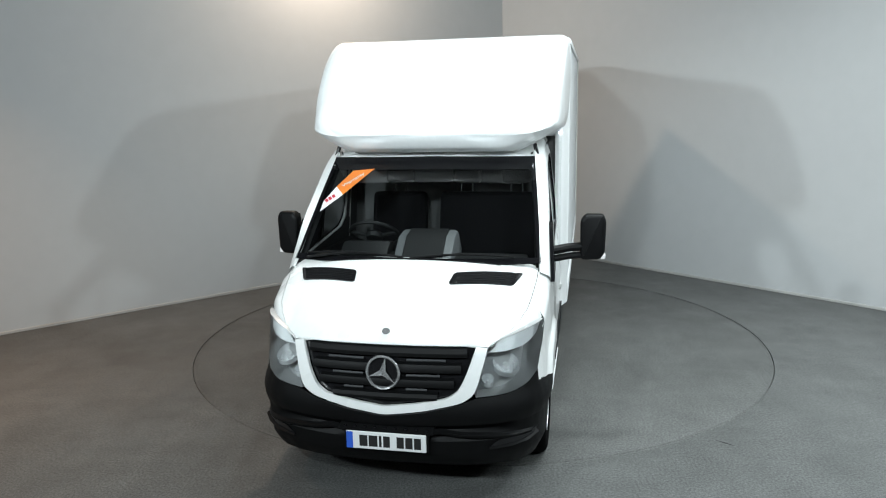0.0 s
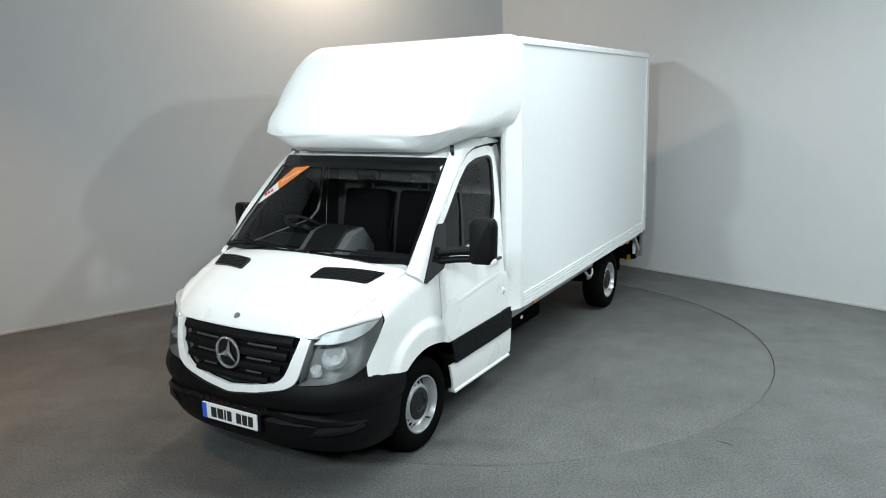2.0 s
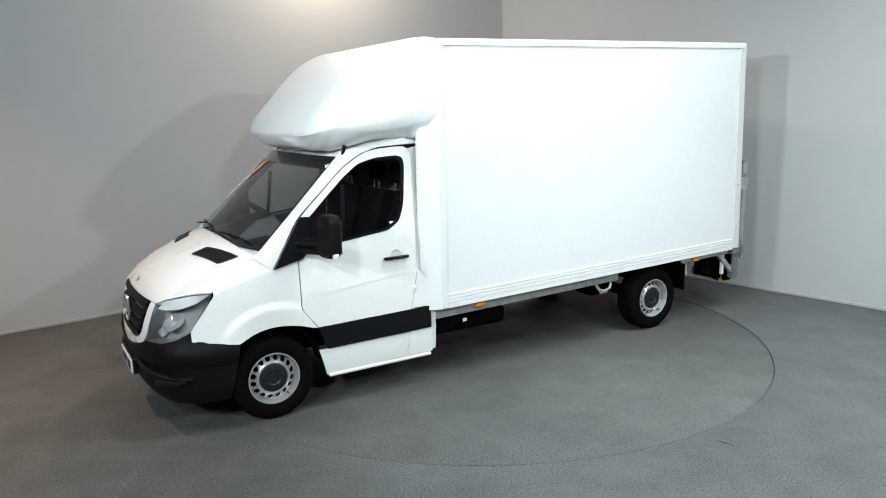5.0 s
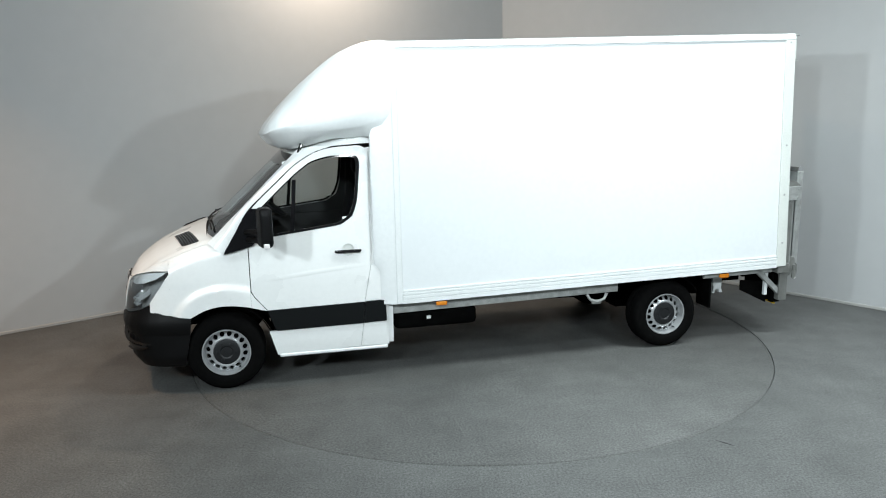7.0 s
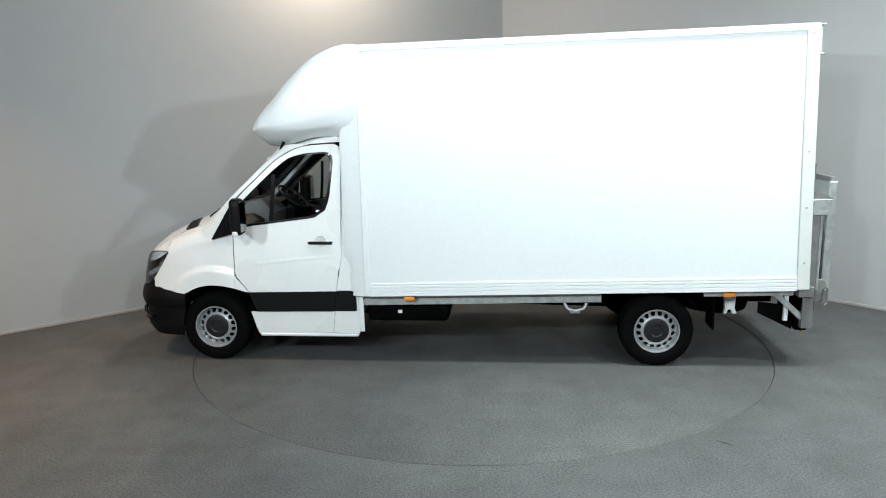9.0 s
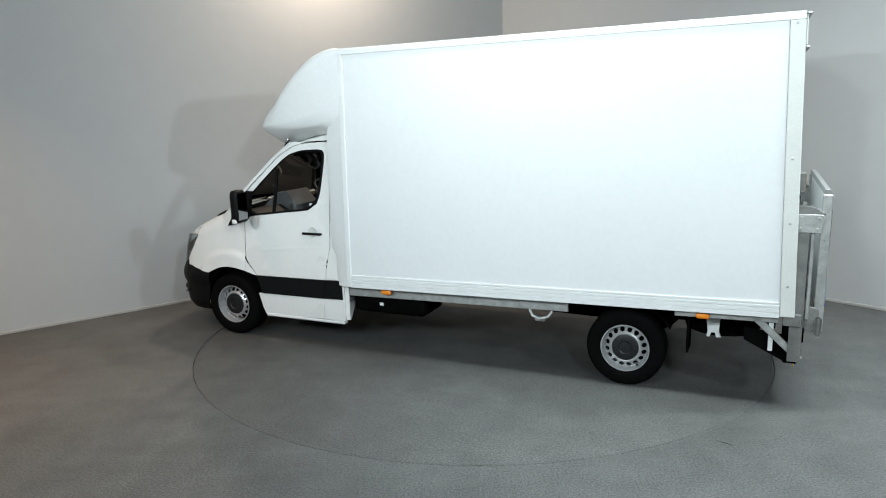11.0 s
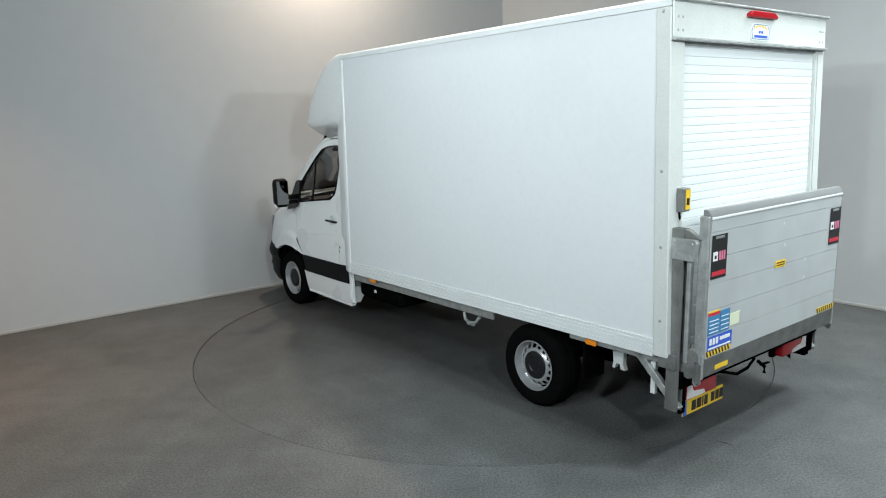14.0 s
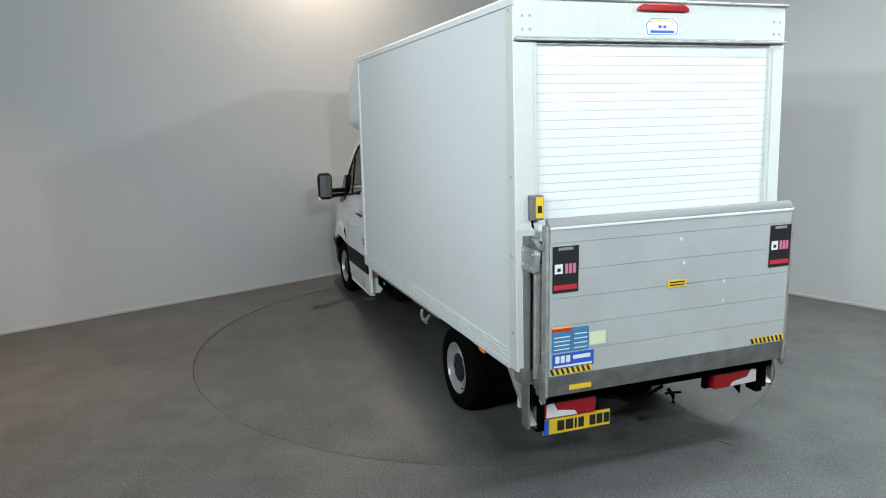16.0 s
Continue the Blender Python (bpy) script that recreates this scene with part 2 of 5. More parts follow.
# ---- the room ----
ML, BL, MR, BR = 0.80, 12.02, -1.13, 14.14
KX = (BR - BL) / (ML - MR)
KY = ML * KX + BL
dl = Vector((-1, -ML)).normalized()
dr = Vector((1, MR)).normalized()
HIGH = 6.2


def wall_run(name, a, d, length, back, label, paint=None):
    bm = fresh()
    q = Vector((a[0], a[1])) + d * length
    pts = [(a[0], a[1]), (q.x, q.y), (q.x + back.x, q.y + back.y), (a[0] + back.x, a[1] + back.y)]
    extrude_poly(bm, pts, "z", -0.1, HIGH)
    return structure(name, bm, paint or WALL, label)


nl = Vector((-ML, 1)).normalized() * 0.2
nr = Vector((-MR, 1)).normalized() * 0.2
LL, LR = 9.8, 8.6
wall_run("wall_left", (KX, KY), dl, LL, nl, "plain light grey painted studio wall")
wall_run("wall_right", (KX, KY), dr, LR, nr, "plain light grey painted studio wall")
endl = Vector((KX, KY)) + dl * LL
endr = Vector((KX, KY)) + dr * LR
down = Vector((0, -1))
# unseen walls and ceiling close the room; their dark colour limits bounce light
wall_run("wall_side_left", endl, down, endl.y + 5, Vector((-0.2, 0)), "unseen side wall, dark to cut bounce light", LOWBOUNCE)
wall_run("wall_side_right", endr, down, endr.y + 5, Vector((0.2, 0)), "unseen side wall, dark to cut bounce light", LOWBOUNCE)
wall_run("wall_back", (endl.x - 0.2, -5), Vector((1, 0)), endr.x - endl.x + 0.4, Vector((0, -0.2)), "unseen wall behind the camera, dark to cut bounce light", LOWBOUNCE)
structure("ceiling", boxm(-14, 14, -6, 15, HIGH, HIGH + 0.2), CEIL, "unseen ceiling high above the floor, dark to cut bounce light")


def skirting(a, d, length, inward):
    bm = fresh()
    q = a + d * length
    pts = [(a.x, a.y), (q.x, q.y), (q.x + inward.x, q.y + inward.y), (a.x + inward.x, a.y + inward.y)]
    extrude_poly(bm, pts, "z", 0.0, 0.035, 0.004)
    return structure("baseboard", bm, SKIRT, "thin grey skirting strip along the wall foot")


skirting(Vector((KX, KY)), dl, LL, -nl * 0.08)
skirting(Vector((KX, KY)), dr, LR, -nr * 0.08)

# floor with a round pit for the turntable
bm = fresh()
SEG = 160
inner = [bm.verts.new((AXIS_X + (DISC_R + 0.002) * math.cos(2 * math.pi * i / SEG), AXIS_Y + (DISC_R + 0.002) * math.sin(2 * math.pi * i / SEG), 0)) for i in range(SEG)]
pit = [bm.verts.new((v.co.x, v.co.y, -0.08)) for v in inner]
outer = [bm.verts.new((AXIS_X + 22 * math.cos(2 * math.pi * i / SEG), AXIS_Y + 22 * math.sin(2 * math.pi * i / SEG), 0)) for i in range(SEG)]
for i in range(SEG):
    j = (i + 1) % SEG
    bm.faces.new((inner[i], inner[j], outer[j], outer[i]))
    bm.faces.new((inner[j], inner[i], pit[i], pit[j]))
bm.faces.new(pit)
structure("floor", bm, FLOOR, "speckled grey resin floor with faint scuffs")



def scuff(x0, y0, x1, y1, wide, mat, label):
    """A thin worn streak on the floor."""
    d = Vector((x1 - x0, y1 - y0))
    n = Vector((-d.y, d.x)).normalized() * wide
    pts = [(x0, y0), (x0 + d.x * 0.5 + n.x, y0 + d.y * 0.5 + n.y), (x1, y1), (x0 + d.x * 0.45 - n.x * 0.6, y0 + d.y * 0.45 - n.y * 0.6)]
    return structure("floor_scuff", extrude_poly(fresh(), pts, "z", 0.0, 0.0012), mat, label)


scuff(1.991, 4.975, 2.100, 4.870, 0.008, DARK, "short dark scuff on the grey floor")
turntable = new("turntable")
tagged(turntable, "flush round grey turntable set into the floor", "turntable")
bm = fresh()
lathe(bm, [(0.001, 0), (DISC_R - 0.012, 0), (DISC_R - 0.004, -0.004), (DISC_R - 0.004, -0.07)], SEG)
for v in bm.verts:
    v.co = Vector((v.co.x, v.co.z, v.co.y - 0.001))
deck_disc = part("deck", bm, DISC, turntable, "smooth grey painted deck")
ring = lathe(fresh(), [(DISC_R - 0.026, 0.0), (DISC_R - 0.026, 0.001), (DISC_R - 0.014, 0.001), (DISC_R - 0.014, 0.0)], SEG)
for v in ring.verts:
    v.co = Vector((v.co.x, v.co.z, v.co.y))
part("edge_trim", ring, DISC, turntable, "thin painted edge ring")


# ---- the van: x forward, y to its left, z up ----
van = new("box_van")
tagged(van, "white box van with overcab fairing and tail lift", "van")


def bz(x, z):
    """The load body stands a little higher at the tail."""
    return z - 0.019 * (x - 1.04)


def tilt(bm):
    for v in bm.verts:
        v.co.z = bz(v.co.x, v.co.z)
    return bm


XF, XR, W = 1.04, -2.99, 1.04
FRAMEH = 3.035
body = part("load_body", tilt(boxm(XF - 0.03, XR + 0.08, -W + 0.045, W - 0.045, 0.74, FRAMEH - 0.03)), PANEL, van, "white box body core")
for s in (1, -1):
    part("side_panel", tilt(boxm(XF - 0.055, XR + 0.108, s * (W - 0.04), s * (W - 0.008), 0.815, FRAMEH - 0.058)), PANEL, van)
    # bottom rail with three long ribs
    rail = [(W - 0.03, 0.69), (W + 0.004, 0.69), (W + 0.004, 0.725), (W - 0.004, 0.728), (W - 0.004, 0.733), (W + 0.004, 0.736), (W + 0.004, 0.762), (W - 0.004, 0.765), (W - 0.004, 0.770),
            (W + 0.004, 0.773), (W + 0.004, 0.790), (W - 0.003, 0.793), (W - 0.003, 0.798), (W + 0.003, 0.801), (W + 0.003, 0.815), (W - 0.03, 0.815)]
    part("bottom_rail", tilt(extrude_poly(fresh(), [(s * y, z) for y, z in rail], "x", XF - 0.055, XR + 0.108)), CAPPING, van, "ribbed white aluminium rail")
    top = [(W - 0.06, FRAMEH), (W - 0.012, FRAMEH), (W + 0.006, FRAMEH - 0.016), (W + 0.006, FRAMEH - 0.058), (W - 0.06, FRAMEH - 0.058)]
    part("top_rail", tilt(extrude_poly(fresh(), [(s * y, z) for y, z in top], "x", XF, XR)), CAPPING, van)
    part("front_post", tilt(boxm(XF - 0.055, XF, s * (W - 0.05), s * (W + 0.004), 0.69, FRAMEH - 0.06, bevel=0.006)), CAPPING, van)
    post = part("rear_post", tilt(boxm(XR - 0.002, XR + 0.106, s * (W - (0.13 if s > 0 else 0.08)), s * (W + 0.006), 0.70, FRAMEH - 0.06, bevel=0.005)), POSTS, van, "grey-white steel corner post")
    for i, z in enumerate((0.95, 1.45, 1.95, 2.95)):
        rv = fresh()
        lathe(rv, [(0.011, 0), (0.009, 0.003), (0.001, 0.004)], 10, (XR + 0.055, 0, bz(XR, z)))
        for v in rv.verts:
            v.co.y = s * (W + 0.006 + v.co.y)
        part("bolt", rv, GALV, post)
part("roof", tilt(boxm(XF - 0.01, XR + 0.02, -W + 0.06, W - 0.06, FRAMEH - 0.03, FRAMEH - 0.004)), PANEL, van)

# rear frame and shutter
header = part("rear_header", boxm(XR - 0.016, XR - 0.003, -W, W, 2.865, 3.085, bevel=0.006), POSTS, van, "white steel header over the shutter")
part("rain_lip", boxm(XR - 0.042, XR - 0.004, -W - 0.01, W + 0.01, 3.088, 3.104, bevel=0.004), GALV, header)
part("header_flange", boxm(XR - 0.036, XR - 0.004, -W - 0.004, W + 0.004, 2.846, 2.863, bevel=0.003), GALV, header)
for s in (1, -1):
    for dy in (0.05, 0.10):
        for z in (2.91, 2.99):
            rv = lathe(fresh(), [(0.010, 0), (0.008, 0.003), (0.001, 0.004)], 10)
            for v in rv.verts:
                v.co = Vector((XR - 0.016 - v.co.y, s * (W - dy) + v.co.x, z + v.co.z))
            part("bolt", rv, GALV, header)
lamp = extrude_poly(fresh(), rounded([(-0.19, 3.035), (0.19, 3.035), (0.19, 3.055), (0.15, 3.078), (-0.15, 3.078), (-0.19, 3.055)], 0.01), "x", XR - 0.05, XR - 0.015, 0.006)
part("high_brake_lamp", lamp, REDLENS, header, "long red brake lamp")
plaque = part("maker_plaque", extrude_poly(fresh(), rounded([(-0.12, 2.885), (0.12, 2.885), (0.132, 2.96), (0.09, 3.0), (-0.09, 3.0), (-0.132, 2.96)], 0.012), "x", XR - 0.0220, XR - 0.0150), STICKER, van, "white shield plaque with blue and gold bars")
part("border", extrude_poly(fresh(), rounded([(-0.113, 2.89), (0.113, 2.89), (0.124, 2.957), (0.085, 2.994), (-0.085, 2.994), (-0.124, 2.957)], 0.012), "x", XR - 0.0225, XR - 0.0220), LBLUE, plaque)
part("field", extrude_poly(fresh(), rounded([(-0.107, 2.895), (0.107, 2.895), (0.117, 2.955), (0.081, 2.989), (-0.081, 2.989), (-0.117, 2.955)], 0.012), "x", XR - 0.0235, XR - 0.0225), STICKER, plaque)
for k in range(9):
    a = -0.085 + 0.021 * k
    part("letter_bar", boxm(XR - 0.0246, XR - 0.0235, a, a + 0.012, 2.957 + 0.018 * (1 - (a / 0.09) ** 2), 2.972 + 0.018 * (1 - (a / 0.09) ** 2)), YELLOW, plaque)
part("letter_bar", boxm(XR - 0.0246, XR - 0.0235, -0.09, 0.09, 2.902, 2.919), BLUE, plaque)
for s in (-1, 1):
    part("letter_bar", boxm(XR - 0.0246, XR - 0.0235, s * 0.018 - 0.012, s * 0.018 + 0.012, 2.932, 2.95), BLUE, plaque)

shutter = part("roller_shutter", boxm(XR + 0.036, XR + 0.06, -W + 0.07, W - 0.12, 0.80, 2.88), SLATBACK, van, "white slatted roller shutter, closed")
slat_me = finish(extrude_poly(fresh(), [(XR + 0.036, 0.0008), (XR + 0.0318, 0.0016), (XR + 0.0305, 0.027), (XR + 0.0318, 0.0528), (XR + 0.036, 0.0536)], "y", -W + 0.10, W - 0.15), "slat", SLAT)
for k in range(37):
    ob = new("slat", slat_me)
    ob.parent = shutter
    ob.location = (0, 0, 0.80 + 0.056 * k)
for s in (1, -1):
    part("shutter_guide", boxm(XR + 0.004, XR + 0.05, s * (W - (0.155 if s > 0 else 0.105)), s * (W - (0.128 if s > 0 else 0.078)), 0.80, 2.85, bevel=0.003), POSTS, shutter)
part("hood_seal", boxm(XR + 0.012, XR + 0.04, -W + 0.10, W - 0.15, 2.826, 2.866, bevel=0.003), GALV, shutter)
part("sill", boxm(XR - 0.05, XR + 0.08, -W + 0.01, W - 0.01, 0.70, 0.80, bevel=0.004), WORNSTEEL, van)

# the rear frame leans: its foot lies further back than its head
for ob in van.children_recursive:
    if ob.data and ob.data != slat_me:
        for v in ob.data.vertices:
            lean = min(1.0, max(0.0, (1.04 - v.co.x) / 4.03))
            v.co.x += 0.031 * lean * (v.co.z - 3.06)
    elif ob.data:
        ob.location.x = 0.031 * (ob.location.z - 3.06)

# the off side of the body stands a little closer in
done = set()
for ob in van.children_recursive:
    if ob.data and ob.data.name not in done:
        done.add(ob.data.name)
        for v in ob.data.vertices:
            if v.co.y < -0.5:
                v.co.y *= 0.972


# ---- cab surfaces ----
SIDE_TAB = [(0.2, 0.945), (0.35, 0.972), (0.7, 0.985), (1.0, 0.985), (1.3, 0.965), (1.7, 0.935), (2.05, 0.893), (2.18, 0.855), (2.27, 0.79)]
RAKE = [(0.2, -0.075), (0.3, -0.03), (0.45, 0.0), (0.62, 0.0), (0.75, -0.012), (0.87, -0.03), (1.0, -0.065), (1.05, -0.09), (1.1, -0.12)]
PLAN = [(3.56, 0.0), (3.555, 0.2), (3.54, 0.4), (3.515, 0.55), (3.47, 0.7), (3.41, 0.81), (3.33, 0.89), (3.24, 0.94), (3.14, 0.968), (3.04, 0.981), (2.94, 0.985), (1.0, 0.985)]
run = [0.0]
for p, q in zip(PLAN, PLAN[1:]):
    run.append(run[-1] + math.hypot(p[0] - q[0], p[1] - q[1]))
S_SIDE = run[-2]


def plan_at(s):
    return float(np.interp(s, run, [p[0] for p in PLAN])), float(np.interp(s, run, [p[1] for p in PLAN]))


def s_of_x(x):
    """Arc length along the plan outline at a place on the flank."""
    return float(np.interp(-x, [-p[0] for p in PLAN], run))


def skin(out=0.0):
    """The cab's skin by arc length and height, pushed out by some metres."""
    def fn(s, z):
        x, y = plan_at(abs(s))
        x1, y1 = plan_at(abs(s) + 0.02)
        x0, y0 = plan_at(max(0, abs(s) - 0.02))
        n = Vector((y1 - y0, -(x1 - x0))).normalized()
        k = max(0.0, min(1.0, 1 - (abs(s) - 0.75) / 0.5))
        hw = curve_at(SIDE_TAB, z) / 0.985
        return (x + curve_at(RAKE, z) * k + n.x * out, (y * hw + n.y * out) * (1 if s >= 0 else -1), z)
    return fn


def side(out=0.0, s=1):
    return lambda x, z: (x, s * (curve_at(SIDE_TAB, z) + out), z)


def loft(rows, thick=0.0, close=False):
    bm = fresh()
    net = [[bm.verts.new(p) for p in r] for r in rows]
    for a, b in zip(net, net[1:]):
        for i in range(len(a) - 1):
            try:
                bm.faces.new((a[i], a[i + 1], b[i + 1], b[i]))
            except ValueError:
                pass
    bmesh.ops.remove_doubles(bm, verts=bm.verts, dist=1e-5)
    bmesh.ops.dissolve_degenerate(bm, edges=bm.edges, dist=1e-6)
    if thick:
        bmesh.ops.recalc_face_normals(bm, faces=bm.faces)
        bmesh.ops.solidify(bm, geom=bm.faces[:], thickness=thick)
    return bm


def smooth_line(pts, n):
    """n points spread along a chain, corners eased."""
    pts = [Vector(p) for p in pts]
    acc = [0.0]
    for p, q in zip(pts, pts[1:]):
        acc.append(acc[-1] + (q - p).length)
    out = []
    for i in range(n):
        d = acc[-1] * i / (n - 1)
        out.append(Vector([float(np.interp(d, acc, [p[k] for p in pts])) for k in range(len(pts[0]))]))
    soft = out[:1] + [(out[i - 1] + 2 * out[i] + out[i + 1]) / 4 for i in range(1, n - 1)] + out[-1:]
    return soft


def strip(a, b, fn, n=24, m=2, thick=0.0):
    la, lb = smooth_line(a, n), smooth_line(b, n)
    return loft([[fn(*(p.lerp(q, j / m))) for j in range(m + 1)] for p, q in zip(la, lb)], thick)


def both(name, make, mat, parent, label=""):
    """A left part and its mirror twin on the right."""
    bm = make()
    twin = mirrored(bm)
    return part(name, bm, mat, parent, label), part(name, twin, mat, parent, label)


HOODC = [(0.0, 1.042), (0.02, 1.085), (0.07, 1.135), (0.21, 1.232), (0.42, 1.325), (0.60, 1.388), (0.77, 1.428), (1.0, 1.47)]


def x_front(y):
    return float(np.interp(abs(y), [p[1] for p in PLAN[:10]], [p[0] for p in PLAN[:10]])) - 0.09


def hood_z(x, y):
    y = abs(y)
    e = max(0.0, x_front(min(y, 0.75)) - x)
    return curve_at(HOODC, e) - 0.05 * (y / 0.85) ** 2 - (3.0 * (y - 0.8) ** 2 if y > 0.8 else 0)


cab = van

# bonnet
HOODEDGE = [(3.47, 0.0), (3.465, 0.2), (3.45, 0.4), (3.425, 0.55), (3.385, 0.672), (3.30, 0.768), (3.2, 0.836), (3.1, 0.868), (2.97, 0.88), (2.8, 0.885), (2.575, 0.885)]
half_hood = [(x, y) for x, y in HOODEDGE] + [(2.625, 0.7), (2.68, 0.4), (2.70, 0.0)]
hood_outline = half_hood + [(x, -y) for x, y in half_hood[::-1][1:-1]]
bonnet = part("bonnet", patch(hood_outline, lambda x, y: (x, y, hood_z(x, y)), 0.045, 0.02), WHITE, cab, "smooth white bonnet")
lip = [[(x_front(y) + 0.002, y, 1.042), (x_front(y) + 0.006, y, 1.03), (x_front(y) - 0.01, y, 1.02)] for y in np.linspace(-0.64, 0.64, 31)]
part("bonnet_lip", loft(lip), WHITE, bonnet)


def vent(s):
    base = rounded([(2.90, s * 0.345), (2.755, s * 0.80), (2.925, s * 0.745), (3.04, s * 0.325)], 0.03)
    vt = part("bonnet_vent", patch(base, lambda x, y: (x, y, hood_z(x, y) + 0.008), 0.04, 0.012), GLOSSBLACK, van, "black plastic bonnet vent")
    for k in range(6):
        f = 0.12 + 0.152 * k
        rows = []
        for t in np.linspace(0.06, 0.94, 9):
            rear = Vector((2.90, 0.345)).lerp(Vector((2.755, 0.80)), t)
            front = Vector((3.035, 0.325)).lerp(Vector((2.925, 0.745)), t)
            p = rear.lerp(front, f)
            rows.append([(p.x + dx, s * p.y, hood_z(p.x + dx, p.y) + 0.009 + dz) for dx, dz in ((0.0, 0.0), (0.004, 0.006), (0.009, 0.0))])
        part("louvre", loft(rows), PLASTIC, vt)


vent(1)
vent(-1)

# wings
def arch_z(x):
    if x > 2.86:
        return 0.70 + 0.16 * (x - 2.86)
    return 0.788 - 0.088 * ((x - 2.57) / (0.29 if x > 2.57 else 0.37)) ** 2 if x > 2.2 else 0.70


def hood_edge_y(x):
    return float(np.interp(-x, [-p[0] for p in HOODEDGE], [p[1] for p in HOODEDGE]))


def wing_y(x, z):
    px, py = plan_at(s_of_x(min(x, 3.55)))
    flare = 0.0
    d = math.hypot((x - 2.57) / 0.47, (z - 0.62) / 0.36)
    if d < 1.0 and z > 0.6:
        flare = 0.028 * min(1, (1 - d) * 8) * min(1, max(0, (x - 2.2) / 0.2))
    return py * curve_at(SIDE_TAB, z) / 0.985 + flare


def wing():
    rows = []
    for x in np.linspace(2.339, 3.03, 30):
        zb = arch_z(x)
        if x < 2.55:
            zt = 1.293 - (x - 2.335) * 0.25
            r = [(x, wing_y(x, zt) - 0.02, zt + 0.0005)] + [(x, wing_y(x, z), z) for z in np.linspace(zt, zb, 22)]
            r = r[:1] * 5 + r
        else:
            y0 = hood_edge_y(x) + 0.004
            top = [(x, y, hood_z(x, y)) for y in np.linspace(y0, 0.905, 4)]
            zt = hood_z(x, 0.905)
            top += [(x, 0.905 + (wing_y(x, zt - 0.1) - 0.905) * 0.6, zt - 0.035), (x, 0.905 + (wing_y(x, zt - 0.1) - 0.905) * 0.9, zt - 0.075)]
            r = top + [(x, wing_y(x, z), z) for z in np.linspace(zt - 0.11, zb, 22)]
        r.append((x, wing_y(x, zb) - 0.05, zb + 0.005))
        rows.append(r)
    return loft(rows)


both("wing", wing, WHITE, cab, "white front wing with flared arch")


def lamp_top(x):
    """Upper edge of the headlamp: from its tip on the flank to the nose."""
    t = (3.03 - x) / (3.03 - 3.40)
    y = float(np.interp(-x, [-3.40, -3.33, -3.2, -3.1, -3.03], [0.655, 0.76, 0.885, 0.93, 0.957]))
    return (x, y, 1.122 - 0.104 * t)


def wing_brow():
    rows = []
    for x in np.linspace(3.03, 3.385, 16):
        y0 = hood_edge_y(x) + 0.004
        a, b = Vector((x, y0, hood_z(x, y0))), Vector(lamp_top(x))
        mid = [a.lerp(b, t) + Vector((0, 0.014 * math.sin(math.pi * t), 0.014 * math.sin(math.pi * t))) * min(1, (b - a).length / 0.1) for t in np.linspace(0, 1, 7)]
        rows.append(mid)
    return loft(rows)


both("wing_tail", lambda: patch([(2.338, 0.888), (2.3335, 0.888), (2.3135, 0.8525), (2.204, 0.712), (2.25, 0.722), (2.338, 0.753)], lambda x, z: (x, wing_y(x, z) - 0.001, z), 0.03), WHITE, cab)
both("wing_brow", wing_brow, WHITE, cab)


def wing_front():
    rows = []
    for x in np.linspace(3.03, 3.22, 12):
        zt = 1.095 - (x - 3.03) / 0.19 * 0.255
        zb = arch_z(x)
        rows.append([(x, wing_y(x, z), z) for z in np.linspace(zt, zb, 10)])
    return loft(rows)


both("wing_front", wing_front, WHITE, cab)

# headlamps
LAMP = [(0.575, 0.725), (0.650, 1.025), (0.76, 1.068), (0.93, 1.100), (1.06, 1.118), (s_of_x(3.03), 1.122), (s_of_x(3.12), 0.975), (s_of_x(3.22), 0.835), (0.93, 0.775), (0.78, 0.74)]


def headlamp(sg):
    out = [(sg * s, z) for s, z in rounded(LAMP, 0.012, 2)]
    hl = part("headlamp", patch(out, skin(-0.125), 0.05), LAMPGREY, cab, "clear headlamp with grey housing")
    rim_out = smooth_line([(sg * s, z) for s, z in LAMP + LAMP[:1]], 60)
    part("housing_rim", loft([[skin(0.0)(*p), skin(-0.126)(*p)] for p in rim_out]), LAMPGREY, hl)
    part("lens", patch(out, skin(0.002), 0.05), LENS, hl, "clear lens")
    # bright strip along the top, round main bowl, small low bowl
    bar = [(sg * s, z) for s, z in ((0.66, 0.985), (0.76, 1.052), (0.93, 1.084), (1.06, 1.104), (s_of_x(3.05), 1.108), (1.11, 1.045), (0.96, 1.005), (0.78, 0.985))]
    part("indicator", patch(bar, skin(-0.022), 0.03, 0.008), LAMPWHITE, hl, "silver indicator strip")
    for s, z, r in ((0.82, 0.885, 0.092), (0.665, 0.795, 0.042)):
        c = Vector(skin(-0.095)(sg * s, z))
        x1 = Vector(skin(-0.03)(sg * (s + 0.02), z)) - Vector(skin(-0.03)(sg * (s - 0.02), z))
        n = Vector((abs(x1.y), -x1.x * (1 if x1.y > 0 else -1), 0.12)).normalized()
        n = (n + Vector((0.25, 0, 0))).normalized()
        bowl = lathe(fresh(), [(r, -0.02), (r, 0.014), (r * 0.95, 0.018), (r * 0.88, 0.008), (r * 0.7, -0.014), (r * 0.62, -0.010), (r * 0.5, -0.024), (r * 0.3, -0.03), (r * 0.26, -0.004), (r * 0.16, 0.0), (0.001, 0.0)], 32)
        turn = n.to_track_quat("Y", "Z").to_matrix().to_4x4()
        bowl.transform(Matrix.Translation(c) @ turn)
        part("reflector", bowl, LAMPSHELL, hl, "polished round reflector")
    return hl


headlamp(1)
headlamp(-1)

